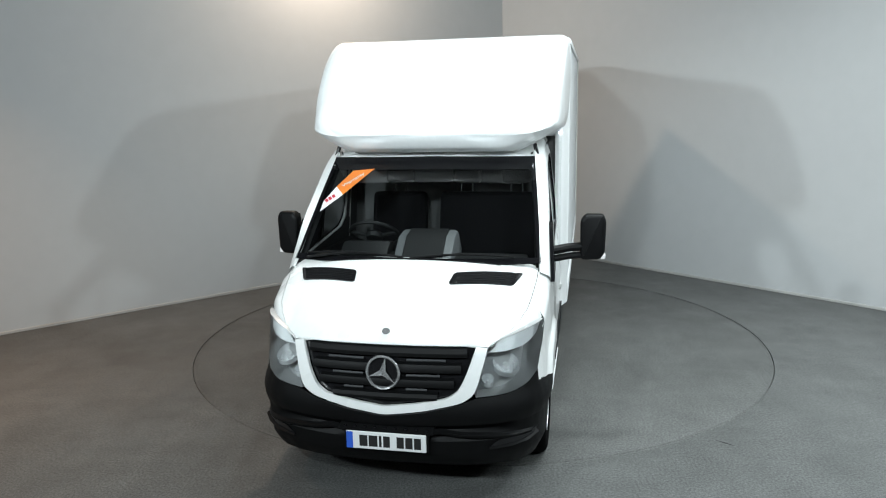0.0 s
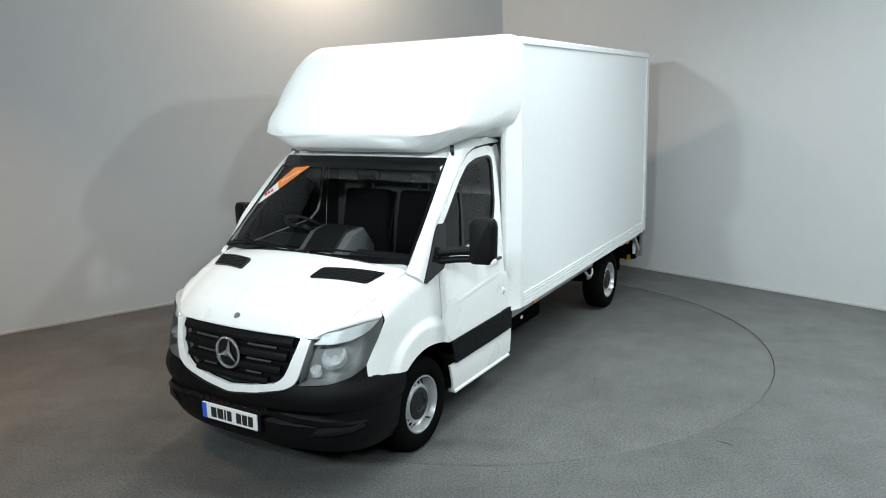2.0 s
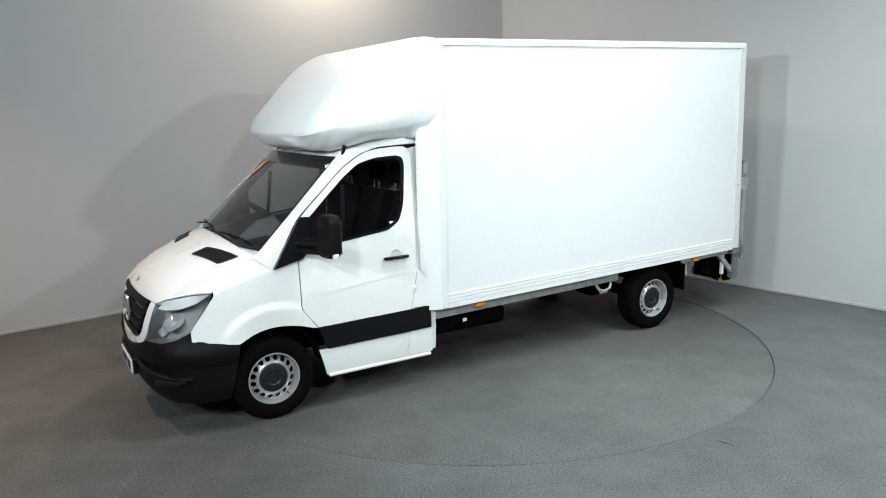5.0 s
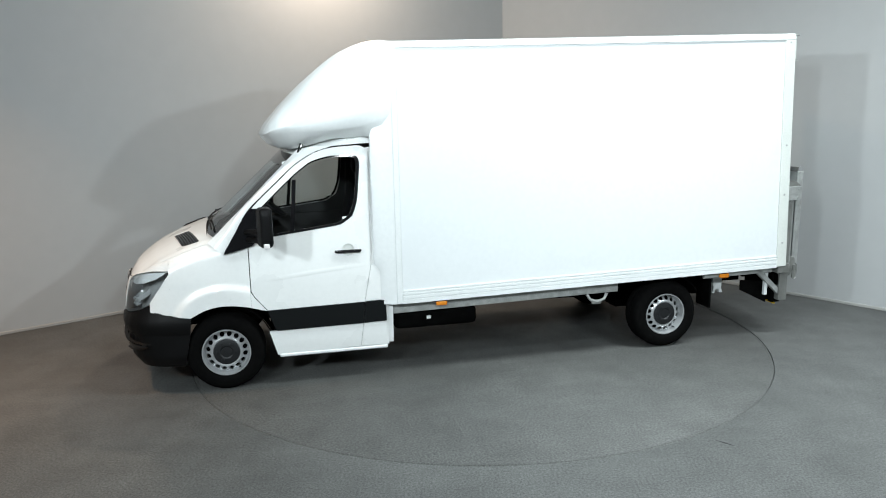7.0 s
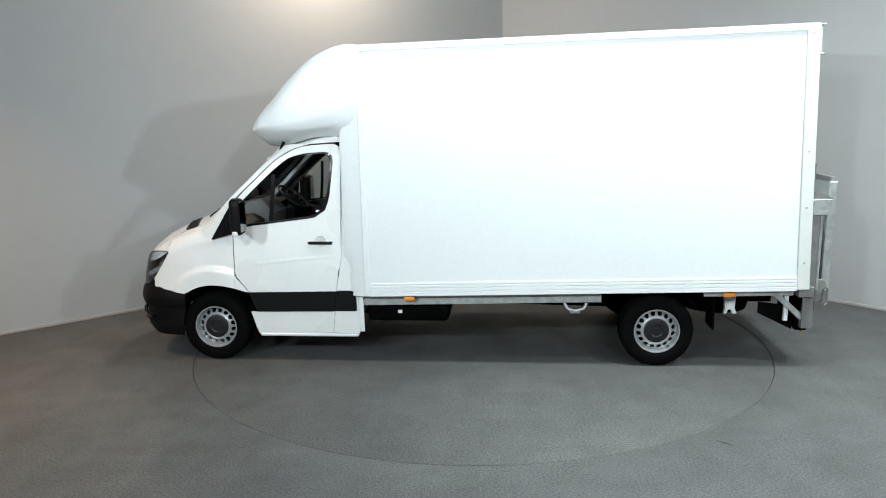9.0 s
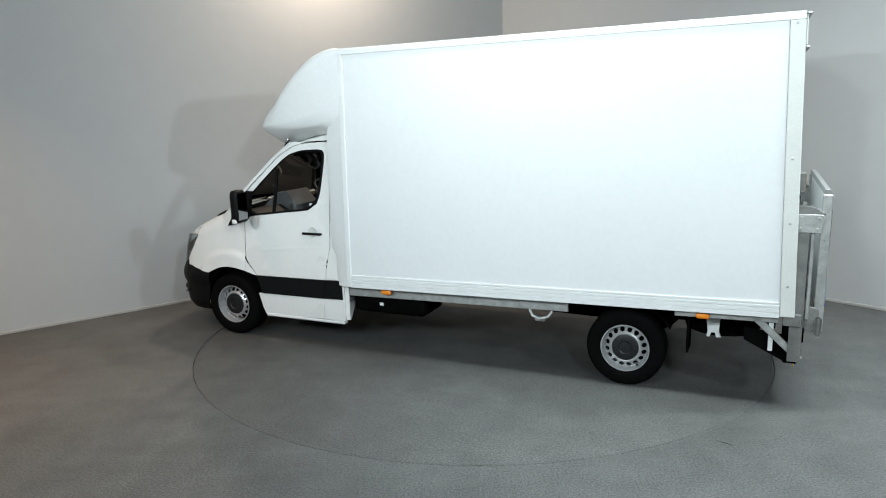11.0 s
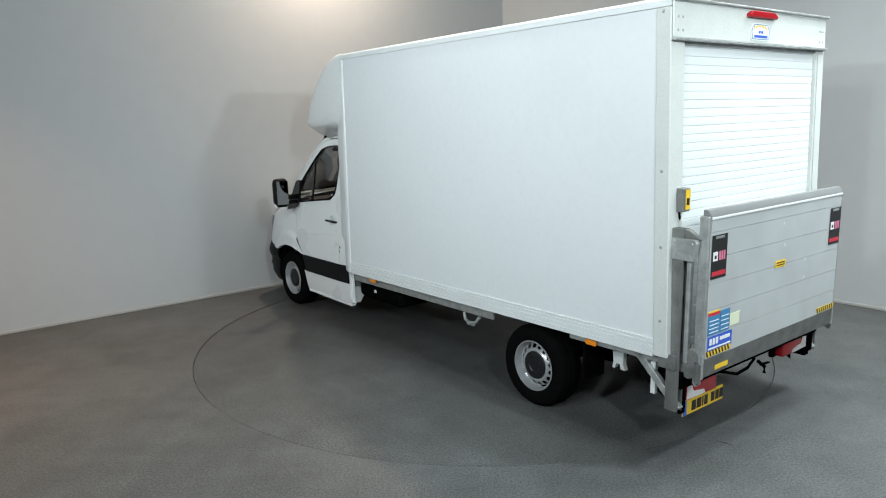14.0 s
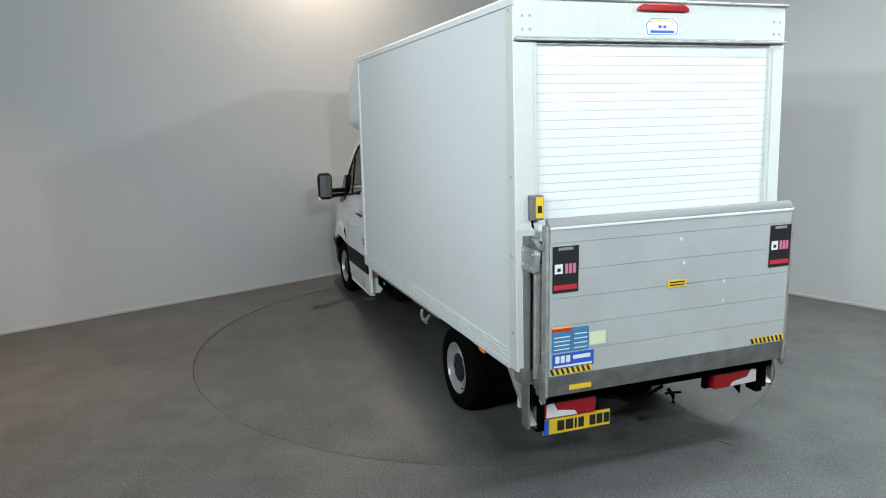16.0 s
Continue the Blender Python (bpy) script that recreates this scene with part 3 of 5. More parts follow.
# radiator grille
U_IN = [(0.572, 1.028), (0.545, 0.95), (0.50, 0.83), (0.465, 0.765), (0.40, 0.72), (0.2, 0.682), (0.0, 0.657)]
U_OUT = [(0.648, 1.018), (0.63, 0.95), (0.585, 0.80), (0.555, 0.735), (0.48, 0.69), (0.25, 0.637), (0.0, 0.603)]
full = lambda c: c + [(-s, z) for s, z in c[::-1][1:]]
part("grille_surround", strip(full(U_IN), full(U_OUT), lambda s, z: skin(0.006)(s, z), 70, 4, 0.03), WHITE, cab, "white U-shaped grille surround")
grille = part("grille", patch(full(U_IN), skin(-0.035), 0.06), GLOSSBLACK, cab, "black louvred radiator grille")
gin = lambda z: float(np.interp(z, [0.657, 0.682, 0.72, 0.765, 0.83, 0.95, 1.028], [0.0, 0.2, 0.40, 0.465, 0.50, 0.545, 0.572]))
for k, (z0, z1) in enumerate(((0.955, 1.022), (0.862, 0.928), (0.772, 0.836), (0.69, 0.75))):
    w0 = gin(z0) - 0.03
    if k == 3:
        w0 = 0.34
    rows = []
    for y in np.linspace(-w0, w0, 25):
        rows.append([skin(o)(y, max(z, 0.66)) for o, z in ((-0.03, z0), (0.004, z0 + 0.012), (0.010, (z0 + z1) / 2), (0.002, z1 - 0.008), (-0.03, z1))])
    part("grille_bar", loft(rows), PLASTIC, grille)
    for sg in (1, -1):
        cells = loft([[skin(-0.02)(sg * y, z1 + 0.004), skin(-0.012)(sg * y, z1 + 0.012), skin(-0.02)(sg * y, z1 + 0.02)] for y in np.linspace(0.14, w0 * 0.8, 20)])
        if k:
            part("mesh_strip", cells, GRILLEGREY, grille)
badge = lathe(fresh(), [(0.108, -0.008), (0.112, 0.004), (0.106, 0.012), (0.098, 0.008), (0.094, 0.0), (0.094, -0.008)], 48)
for k in range(3):
    a = math.pi / 2 + k * 2 * math.pi / 3
    tip, l, r = (0.098 * math.cos(a), 0.098 * math.sin(a)), a + 1.05, a - 1.05
    pts = [tip, (0.022 * math.cos(l), 0.022 * math.sin(l)), (0, 0), (0.022 * math.cos(r), 0.022 * math.sin(r))]
    mid = badge.verts.new((0, 0.014, 0))
    vs = [badge.verts.new((p[0], 0.0, p[1])) for p in pts]
    tipv = vs[0]
    badge.faces.new((tipv, vs[1], mid))
    badge.faces.new((tipv, mid, vs[3]))
disc = lathe(fresh(), [(0.001, -0.012), (0.106, -0.012)], 40)
emb = Matrix.Translation((3.546, 0, 0.872)) @ Euler((0, radians(-12), radians(-90))).to_matrix().to_4x4()
badge.transform(emb)
disc.transform(emb)
em = part("emblem", badge, CHROME, van, "chrome ring with three spokes")
part("emblem_back", disc, GLOSSBLACK, em)
mini = lathe(fresh(), [(0.026, 0.0), (0.024, 0.005), (0.018, 0.006), (0.001, 0.003)], 24)
mini.transform(Matrix.Translation((3.44, 0, hood_z(3.44, 0) + 0.004)) @ Euler((radians(90), 0, 0)).to_matrix().to_4x4() @ Matrix.Scale(1.0, 4))
for v in mini.verts:
    v.co.x = 3.435 + (v.co.x - 3.44) * 0.6
    v.co.z = hood_z(v.co.x, v.co.y) + 0.003 + (0.003 if abs(v.co.y) < 0.024 else 0)
part("bonnet_badge", mini, CHROME, bonnet, "small round chrome badge")

# bumper
TOPB = [(0.0, 0.600), (0.25, 0.634), (0.48, 0.687), (0.56, 0.722), (0.78, 0.736), (0.93, 0.77), (s_of_x(3.22), 0.832), (s_of_x(3.18), 0.775), (s_of_x(3.1), 0.735), (s_of_x(2.86), 0.698)]
MIDB = [(0.0, 0.53), (0.25, 0.54), (0.45, 0.55), (0.56, 0.555), (0.78, 0.56), (0.93, 0.56), (1.05, 0.56), (1.12, 0.56), (s_of_x(3.1), 0.555), (s_of_x(2.88), 0.55)]
LOWB = [(0.0, 0.255), (0.25, 0.255), (0.45, 0.25), (0.56, 0.25), (0.78, 0.25), (0.93, 0.25), (1.05, 0.25), (1.12, 0.25), (s_of_x(3.1), 0.25), (s_of_x(2.95), 0.25)]
bumper = part("front_bumper", strip(full(TOPB[::-1]), full(MIDB[::-1]), lambda s, z: skin(0.0 + 0.026 * math.sin(math.pi * min(1, max(0, (z - 0.53) / 0.22))))(s, z), 90, 6, 0.02), PLASTIC, cab, "black textured plastic bumper")
part("valance", strip(full(MIDB[::-1]), full(LOWB[::-1]), lambda s, z: skin(0.0 - 0.03 * max(0, (0.34 - z) / 0.1) - 0.045 * max(0, 1 - abs(z - 0.505) / 0.06) * max(0, min(1, (0.95 - abs(s)) / 0.2)))(s, z), 80, 14, 0.02), PLASTIC, bumper)
chev = [(0.0, 0.50), (0.28, 0.50), (0.36, 0.525), (0.44, 0.50), (0.62, 0.49), (0.80, 0.478), (0.95, 0.468), (1.05, 0.462)]
part("step_ledge", loft([[skin(0.0)(s, z + 0.012), skin(0.03 * min(1, max(0.05, (1.1 - abs(s)) / 0.35)))(s, z), skin(0.025 * min(1, max(0.05, (1.1 - abs(s)) / 0.35)))(s, z - 0.014), skin(0.0)(s, z - 0.03)] for s, z in full([tuple(p) for p in smooth_line(chev[::-1], 24)])]), PLASTIC, bumper)
for sg in (1, -1):
    slot = [(sg * s, z) for s, z in rounded([(0.66, 0.40), (0.72, 0.45), (1.02, 0.475), (0.98, 0.435)], 0.01)]
    part("fog_slot", patch(slot, skin(0.012), 0.05, 0.006), GLOSSBLACK, bumper)
    part("slot_lip", loft([[skin(0.005)(sg * s, z), skin(0.03)(sg * s, z + 0.008), skin(0.008)(sg * s, z + 0.02)] for s, z in ((0.66, 0.385), (0.80, 0.395), (0.92, 0.41), (1.02, 0.435))]), PLASTIC, bumper)
plate = part("number_plate", boxm(3.585, 3.60, -0.245, 0.275, 0.383, 0.497, bevel=0.004), PLATEWHITE, van, "white number plate with dark bars")
part("country_band", boxm(3.60, 3.6025, -0.243, -0.200, 0.386, 0.494), BLUE, plate)
for a, b in ((-0.155, -0.102), (-0.092, -0.035), (-0.024, -0.008), (0.004, 0.046), (0.09, 0.135), (0.145, 0.19), (0.20, 0.243)):
    part("plate_bar", boxm(3.60, 3.6025, a, b, 0.404, 0.476), INK, plate)
part("plate_holder", boxm(3.55, 3.585, -0.26, 0.29, 0.376, 0.506, bevel=0.006), PLASTIC, bumper)
pad = part("step_pad", extrude_poly(fresh(), [(3.50, 0.548), (3.588, 0.508), (3.588, 0.498), (3.50, 0.498)], "y", -0.30, 0.32, 0.004), PLASTIC, bumper, "studded black step pad")
stud_me = finish(lathe(fresh(), [(0.014, 0.0), (0.010, 0.009), (0.001, 0.010)], 8), "stud", GLOSSBLACK)
for r in range(2):
    for k in range(9):
        ob = new("stud", stud_me)
        ob.parent = pad
        ob.matrix_basis = Matrix.Translation((3.57 - 0.04 * r, -0.26 + 0.067 * k + 0.03 * r, 0.516 + 0.018 * r)) @ Euler((radians(90), 0, 0)).to_matrix().to_4x4()

# windscreen
def screen_x(y, z):
    return 2.74 - 1.08 * (z - 1.40) - 0.13 * (y / 0.88) ** 2


ws_fn = lambda o: (lambda y, z: (screen_x(y, z) + o * 0.66, y, z + o * 0.72))
screen = [(-0.905, 1.385), (-0.5, 1.38), (0.0, 1.38), (0.5, 1.38), (0.905, 1.385), (0.875, 1.6), (0.84, 1.85), (0.805, 2.075), (0.4, 2.085), (0.0, 2.085), (-0.4, 2.085), (-0.805, 2.075), (-0.84, 1.85), (-0.875, 1.6)]
windscreen = part("windscreen", patch(screen, ws_fn(0.0), 0.06), GLASS, cab, "large raked windscreen with dark edge band")
windscreen.visible_shadow = False
edge_in = [(-0.875, 1.42), (0.0, 1.425), (0.875, 1.42), (0.85, 1.6), (0.815, 1.85), (0.79, 1.985), (0.0, 1.995), (-0.79, 1.985), (-0.815, 1.85), (-0.85, 1.6), (-0.875, 1.42)]
edge_out = [(-0.905, 1.385), (0.0, 1.38), (0.905, 1.385), (0.877, 1.6), (0.842, 1.85), (0.807, 2.078), (0.0, 2.088), (-0.807, 2.078), (-0.842, 1.85), (-0.877, 1.6), (-0.905, 1.385)]
frit = []
for p, q in zip(zip(edge_in, edge_out), list(zip(edge_in, edge_out))[1:]):
    for t in np.linspace(0, 1, 9)[:-1]:
        a, b = Vector(p[0]).lerp(Vector(q[0]), t), Vector(p[1]).lerp(Vector(q[1]), t)
        frit.append([ws_fn(0.004)(*a), ws_fn(0.005)(*b)])
frit.append(frit[0])
part("edge_band", loft(frit), FRIT, windscreen, "black glazing band")
stick = part("warranty_sticker", patch([(-0.81, 1.69), (-0.805, 1.76), (-0.725, 1.865), (-0.65, 1.81)], ws_fn(0.006), 0.05), STICKER, van, "white and orange warranty sticker")
part("orange_field", patch([(-0.725, 1.865), (-0.615, 1.98), (-0.433, 1.997), (-0.65, 1.81)], ws_fn(0.006), 0.05), ORANGE, stick)


def words(text, size, mat, parent, m, name="lettering"):
    cu = bpy.data.curves.new(name, "FONT")
    cu.body, cu.size, cu.extrude = text, size, 0.0006
    cu.align_x, cu.align_y = "CENTER", "CENTER"
    tmp = bpy.data.objects.new(name, cu)
    me = bpy.data.meshes.new_from_object(tmp)
    bpy.data.objects.remove(tmp)
    me.materials.clear()
    me.materials.append(mat)
    me.transform(m)
    ob = new(name, me)
    ob.parent = parent
    return ob


c = Vector(ws_fn(0.012)(-0.592, 1.912))
u = (Vector(ws_fn(0.012)(-0.50, 1.968)) - Vector(ws_fn(0.012)(-0.69, 1.852))).normalized()
nrm = Vector((0.66, -0.18, 0.72))
nrm = (nrm - u * nrm.dot(u)).normalized()
v = nrm.cross(u)
frame_m = Matrix(((u.x, v.x, nrm.x, c.x), (u.y, v.y, nrm.y, c.y), (u.z, v.z, nrm.z, c.z), (0, 0, 0, 1)))
words("Warranty", 0.05, STICKER, stick, frame_m)
c2 = Vector(ws_fn(0.010)(-0.75, 1.78))
for k in range(3):
    b = boxm(-0.045 + 0.032 * k, -0.022 + 0.032 * k, -0.018, 0.018, 0, 0.001)
    b.transform(Matrix.Translation(c2) @ frame_m.to_3x3().to_4x4())
    part("letter_bar", b, REDINK, stick)
# scuttle and wipers
part("scuttle", loft([[(2.60 + 0.12 * (1 - (y / 0.88) ** 2), y, hood_z(2.66, y) - 0.012), (2.67 + 0.07 * (1 - (y / 0.88) ** 2), y, hood_z(2.70, y) + 0.001), (2.70 + 0.03 * (1 - (y / 0.88) ** 2), y, hood_z(2.70, y) - 0.02)] for y in np.linspace(-0.82, 0.82, 25)]), PLASTIC, cab)
for y0, y1 in ((-0.80, -0.05), (0.0, 0.72)):
    wp = part("wiper", tube(fresh(), [(screen_x(y, 1.42 + 0.02 * math.sin(k / 7 * 3.1)) + 0.02, y, 1.435 + 0.02 * math.sin(k / 7 * 3.1)) for k, y in enumerate(np.linspace(y0, y1, 8))], 0.008, 6), PLASTIC, cab)
    part("wiper_arm", tube(fresh(), [(2.70, y0 + 0.02, 1.415), (2.70, (y0 + y1) / 2 - 0.1, 1.45), (screen_x((y0 + y1) / 2, 1.44) + 0.03, (y0 + y1) / 2, 1.46)], 0.009, 6), PLASTIC, wp)

# pillars, roof, doors
def pillar():
    a = [(2.548, 1.243), (2.45, 1.40), (2.325, 1.617), (2.08, 1.835), (1.90, 2.0), (1.72, 2.105), (1.60, 2.145)]
    b = [(-0.905, 1.335), (-0.895, 1.42), (-0.877, 1.60), (-0.845, 1.83), (-0.815, 2.02), (-0.807, 2.085), (-0.80, 2.12)]
    la, lb = smooth_line(a, 20), smooth_line(b, 20)
    rows = []
    for p, q in zip(la, lb):
        s0 = Vector(side(0.0)(*p))
        s1 = Vector(ws_fn(0.006)(q[0], q[1]))
        s1.y = -s1.y
        mid = (s0 + s1) / 2 + Vector((0.012, 0.022, 0.012))
        rows.append([s0 + Vector((0, -0.02, 0)), s0, s0.lerp(mid, 0.6) + Vector((0.004, 0.006, 0.002)), mid, s1.lerp(mid, 0.5), s1, s1 + Vector((-0.02, -0.01, -0.015))])
    return loft(rows)


both("windscreen_pillar", pillar, WHITE, cab)


def pillar_trim():
    bm = pillar()
    for v in bm.verts:
        v.co += Vector((-0.03, -0.03, -0.022))
    return bm


both("pillar_trim", pillar_trim, DASH, cab)


def roof_z(x, y):
    return curve_at([(1.05, 2.285), (1.3, 2.275), (1.6, 2.215), (1.8, 2.15), (1.92, 2.105), (2.0, 2.075)], x) - 0.06 * (abs(y) / 0.85) ** 3


roof_rows = []
for x in np.linspace(1.06, 2.0, 16):
    ye = 0.84 if x < 1.7 else 0.84 - 0.05 * (x - 1.7) / 0.3
    xs = lambda y: x - (0.10 * (y / 0.85) ** 2 if x > 1.9 else 0)
    r = [(xs(y), y, roof_z(x, y)) for y in np.linspace(-ye, ye, 21)]
    if x < 1.72:
        zt = float(np.interp(x, [1.06, 1.3, 1.6, 1.72], [2.165, 2.162, 2.145, 2.11]))
        e = [(x, curve_at(SIDE_TAB, z), z) for z in np.linspace(roof_z(x, ye) - 0.02, zt, 4)]
    else:
        e = [(x, ye + 0.004 * k, roof_z(x, ye) - 0.012 * k) for k in range(1, 5)]
    r = [(p[0], -p[1], p[2]) for p in e[::-1]] + r + e
    roof_rows.append(r)
part("cab_roof", loft(roof_rows), WHITE, cab)

WIN0 = [(2.285, 1.355), (1.52, 1.448), (1.41, 1.52), (1.36, 1.66), (1.322, 1.99), (1.335, 2.055), (1.39, 2.073), (1.60, 2.062), (1.755, 2.022), (1.90, 1.915), (2.05, 1.78), (2.20, 1.64), (2.32, 1.525)]
WIN = rounded(WIN0, 0.045, 3)
DOORTOP = [(2.338, 1.575), (2.22, 1.695), (2.06, 1.84), (1.89, 1.995), (1.72, 2.095), (1.60, 2.13), (1.40, 2.145), (1.28, 2.147), (1.25, 2.11), (1.252, 1.9), (1.258, 1.66), (1.262, 1.45)]
WINTOP = [(2.32, 1.525), (2.20, 1.64), (2.05, 1.78), (1.90, 1.915), (1.755, 2.022), (1.60, 2.062), (1.39, 2.073), (1.335, 2.055), (1.322, 1.99), (1.34, 1.83), (1.36, 1.66), (1.385, 1.58)]
LOWER = [(2.331, 1.305), (2.331, 0.90), (2.31, 0.855), (2.20, 0.715), (1.334, 0.725), (1.30, 0.90), (1.268, 1.06), (1.262, 1.45), (1.385, 1.58), (1.41, 1.52), (1.52, 1.448), (2.285, 1.355)]
SILL = [(2.20, 0.514), (2.135, 0.285), (1.383, 0.30), (1.352, 0.524)]
BAND = [(2.205, 0.715), (2.135, 0.52), (1.348, 0.527), (1.332, 0.728)]


def door(sg):
    mine = lambda o: side(o, sg)
    d = part("door", patch(LOWER, mine(0.002), 0.05, 0.02), WHITE, cab, "white cab door with black handle")
    part("window_frame", strip(DOORTOP, WINTOP, mine(0.002), 44, 3, 0.02), WHITE, d)
    crease = [(2.25, 0.98), (1.8, 1.03), (1.285, 1.075)]
    part("swage", loft([[mine(0.001)(p[0], p[1] + 0.03), mine(0.002 + 0.005 * math.sin(math.pi * (p[0] - 1.25) / 1.0))(p[0], p[1]), mine(0.001)(p[0], p[1] - 0.02)] for p in smooth_line(crease, 14)]), WHITE, d)
    part("door_foot", patch(SILL, mine(0.0), 0.06, 0.02), WHITE, d)
    part("side_strip", patch(rounded(BAND, 0.01), mine(0.014), 0.08, 0.016), TRIM, d, "broad black protective strip")
    seal_in = [(Vector(p) * 0.94 + Vector((1.82, 1.76)) * 0.06) for p in WIN]
    seal = []
    ring_o, ring_i = WIN + WIN[:1], seal_in + seal_in[:1]
    for k in range(len(WIN)):
        for t in np.linspace(0, 1, 3)[:-1]:
            a, b = Vector(ring_o[k]).lerp(Vector(ring_o[k + 1]), t), Vector(ring_i[k]).lerp(Vector(ring_i[k + 1]), t)
            seal.append([mine(0.0)(*a), mine(0.006)(*a), mine(0.004)(*b), mine(-0.012)(*b)])
    seal.append(seal[0])
    part("window_seal", loft(seal), GLOSSBLACK, d, "black rubber seal")
    g = part("pane", patch(WIN, mine(-0.008), 0.08), SIDEGLASS, d, "lightly tinted pane")
    g.visible_shadow = False
    part("divider", loft([[mine(0.004)(x, z), mine(0.004)(x - 0.035, z), mine(-0.012)(x - 0.035, z)] for x, z in ((1.968, 1.415), (1.945, 1.6), (1.925, 1.865))]), GLOSSBLACK, d)
    tri = [(2.545, 1.243), (2.30, 1.305), (2.25, 1.36), (2.22, 1.63), (2.29, 1.632), (2.33, 1.595)]
    part("mirror_foot", patch(tri, mine(0.028), 0.05, 0.03), GLOSSBLACK, d, "black triangular mirror base")
    part("inner_trim", strip(DOORTOP, WINTOP, mine(-0.024), 44, 2), DASH, d)
    part("inner_panel", patch(LOWER, mine(-0.03), 0.1), DASH, d)
    lbl = boxm(1.455, 1.50, 0, 0.002, 1.50, 1.52)
    for q in lbl.verts:
        q.co.y = sg * (curve_at(SIDE_TAB, q.co.z) - 0.004 + q.co.y)
    part("pane_label", lbl, STICKER, d)
    # handle in its dished cup
    cup = lathe(fresh(), [(0.055, 0.0), (0.05, -0.006), (0.03, -0.012), (0.001, -0.014)], 24)
    cup.transform(Matrix.Translation((1.465, 0, 1.222)))
    for q in cup.verts:
        q.co.y = sg * (curve_at(SIDE_TAB, q.co.z) + 0.010 + q.co.y * 0.5)
    part("handle_cup", cup, POSTS, d)
    bar = fresh()
    box(bar, 1.345, 1.585, 0.0, 0.035, 1.196, 1.222, bevel=0.011, seg=3)
    for q in bar.verts:
        q.co.y = sg * (curve_at(SIDE_TAB, 1.2) + 0.012 + q.co.y - 0.9 * (q.co.x - 1.465) ** 2)
    part("door_handle", bar, GLOSSBLACK, d, "black pull handle")
    # mirror head on two arms; the driver's sits closer in
    mi = 0.0 if sg > 0 else 0.125
    head = extrude_poly(fresh(), rounded([(1.165 - mi, 1.355), (1.165 - mi, 1.63), (1.20 - mi, 1.675), (1.33 - mi, 1.672), (1.352 - mi, 1.62), (1.345 - mi, 1.38), (1.31 - mi, 1.335), (1.19 - mi, 1.335)], 0.02), "x", 2.12, 2.25, 0.03, 3)
    for q in head.verts:
        q.co.y *= sg
        q.co.x -= 0.25 * (abs(q.co.y) - 1.165 + mi) if q.co.x > 2.2 else 0.06 * (abs(q.co.y) - 1.165 + mi)
    mh = part("mirror_head", head, PLASTIC, van, "tall black door mirror")
    part("mirror_glass", boxm(2.108, 2.116, min(sg * (1.185 - mi), sg * (1.33 - mi)), max(sg * (1.185 - mi), sg * (1.33 - mi)), 1.37, 1.65, bevel=0.002), MIRROR, mh, "mirror glass")
    part("repeater", boxm(2.14, 2.19, min(sg * (1.31 - mi), sg * (1.350 - mi)), max(sg * (1.31 - mi), sg * (1.350 - mi)), 1.335, 1.38, bevel=0.012, seg=2), CLEARLENS, mh, "clear turn repeater")
    for z in (1.372, 1.435):
        part("mirror_arm", tube(fresh(), [(2.34, sg * 0.96, z - 0.01), (2.26, sg * (1.08 - mi * 0.6), z), (2.20, sg * (1.19 - mi), z)], 0.032 if z > 1.4 else 0.025, 10), PLASTIC, mh)
    return d


door(1)
door(-1)


def corner_panel():
    """Short cab side behind the door."""
    return patch([(1.328, 0.735), (1.295, 0.90), (1.262, 1.06), (1.19, 1.06), (1.145, 0.735)], side(0.0), 0.05, 0.02)


both("rear_quarter", corner_panel, WHITE, cab)
both("quarter_strip", lambda: patch([(1.328, 0.727), (1.344, 0.529), (1.135, 0.533), (1.142, 0.733)], side(0.014), 0.08, 0.016), TRIM, cab, "black protective strip")
both("quarter_foot", lambda: patch([(1.348, 0.524), (1.379, 0.30), (1.128, 0.295), (1.135, 0.528)], side(0.0), 0.06, 0.02), WHITE, cab)
both("quarter_end", lambda: extrude_poly(fresh(), [(0.60, 0.68), (0.978, 0.68), (0.965, 0.30), (0.85, 0.30)], "x", 1.115, 1.135), WHITE, cab, "white end plate")
both("cab_shell", lambda: patch([(1.07, 0.31), (1.40, 0.31), (1.36, 0.9), (1.31, 1.1), (1.30, 1.5), (1.275, 2.12), (1.07, 2.16)], side(-0.022), 0.06, 0.01), WHITE, cab)
both("shell_trim", lambda: patch([(1.12, 0.62), (1.40, 0.62), (1.36, 0.9), (1.31, 1.1), (1.30, 1.5), (1.275, 2.12), (1.12, 2.14)], side(-0.036), 0.1), DASH, cab)
both("step_sill", lambda: boxm(1.13, 2.12, 0.90, 0.972, 0.262, 0.292, bevel=0.008), CAPPING, cab)
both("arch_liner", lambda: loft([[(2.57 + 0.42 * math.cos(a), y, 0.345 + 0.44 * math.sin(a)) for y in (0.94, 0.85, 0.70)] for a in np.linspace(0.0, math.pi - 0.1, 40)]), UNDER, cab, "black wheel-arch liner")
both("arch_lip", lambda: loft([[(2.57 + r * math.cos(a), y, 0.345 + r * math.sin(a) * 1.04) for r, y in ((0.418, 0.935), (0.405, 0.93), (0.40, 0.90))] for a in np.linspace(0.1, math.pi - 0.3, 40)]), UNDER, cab)

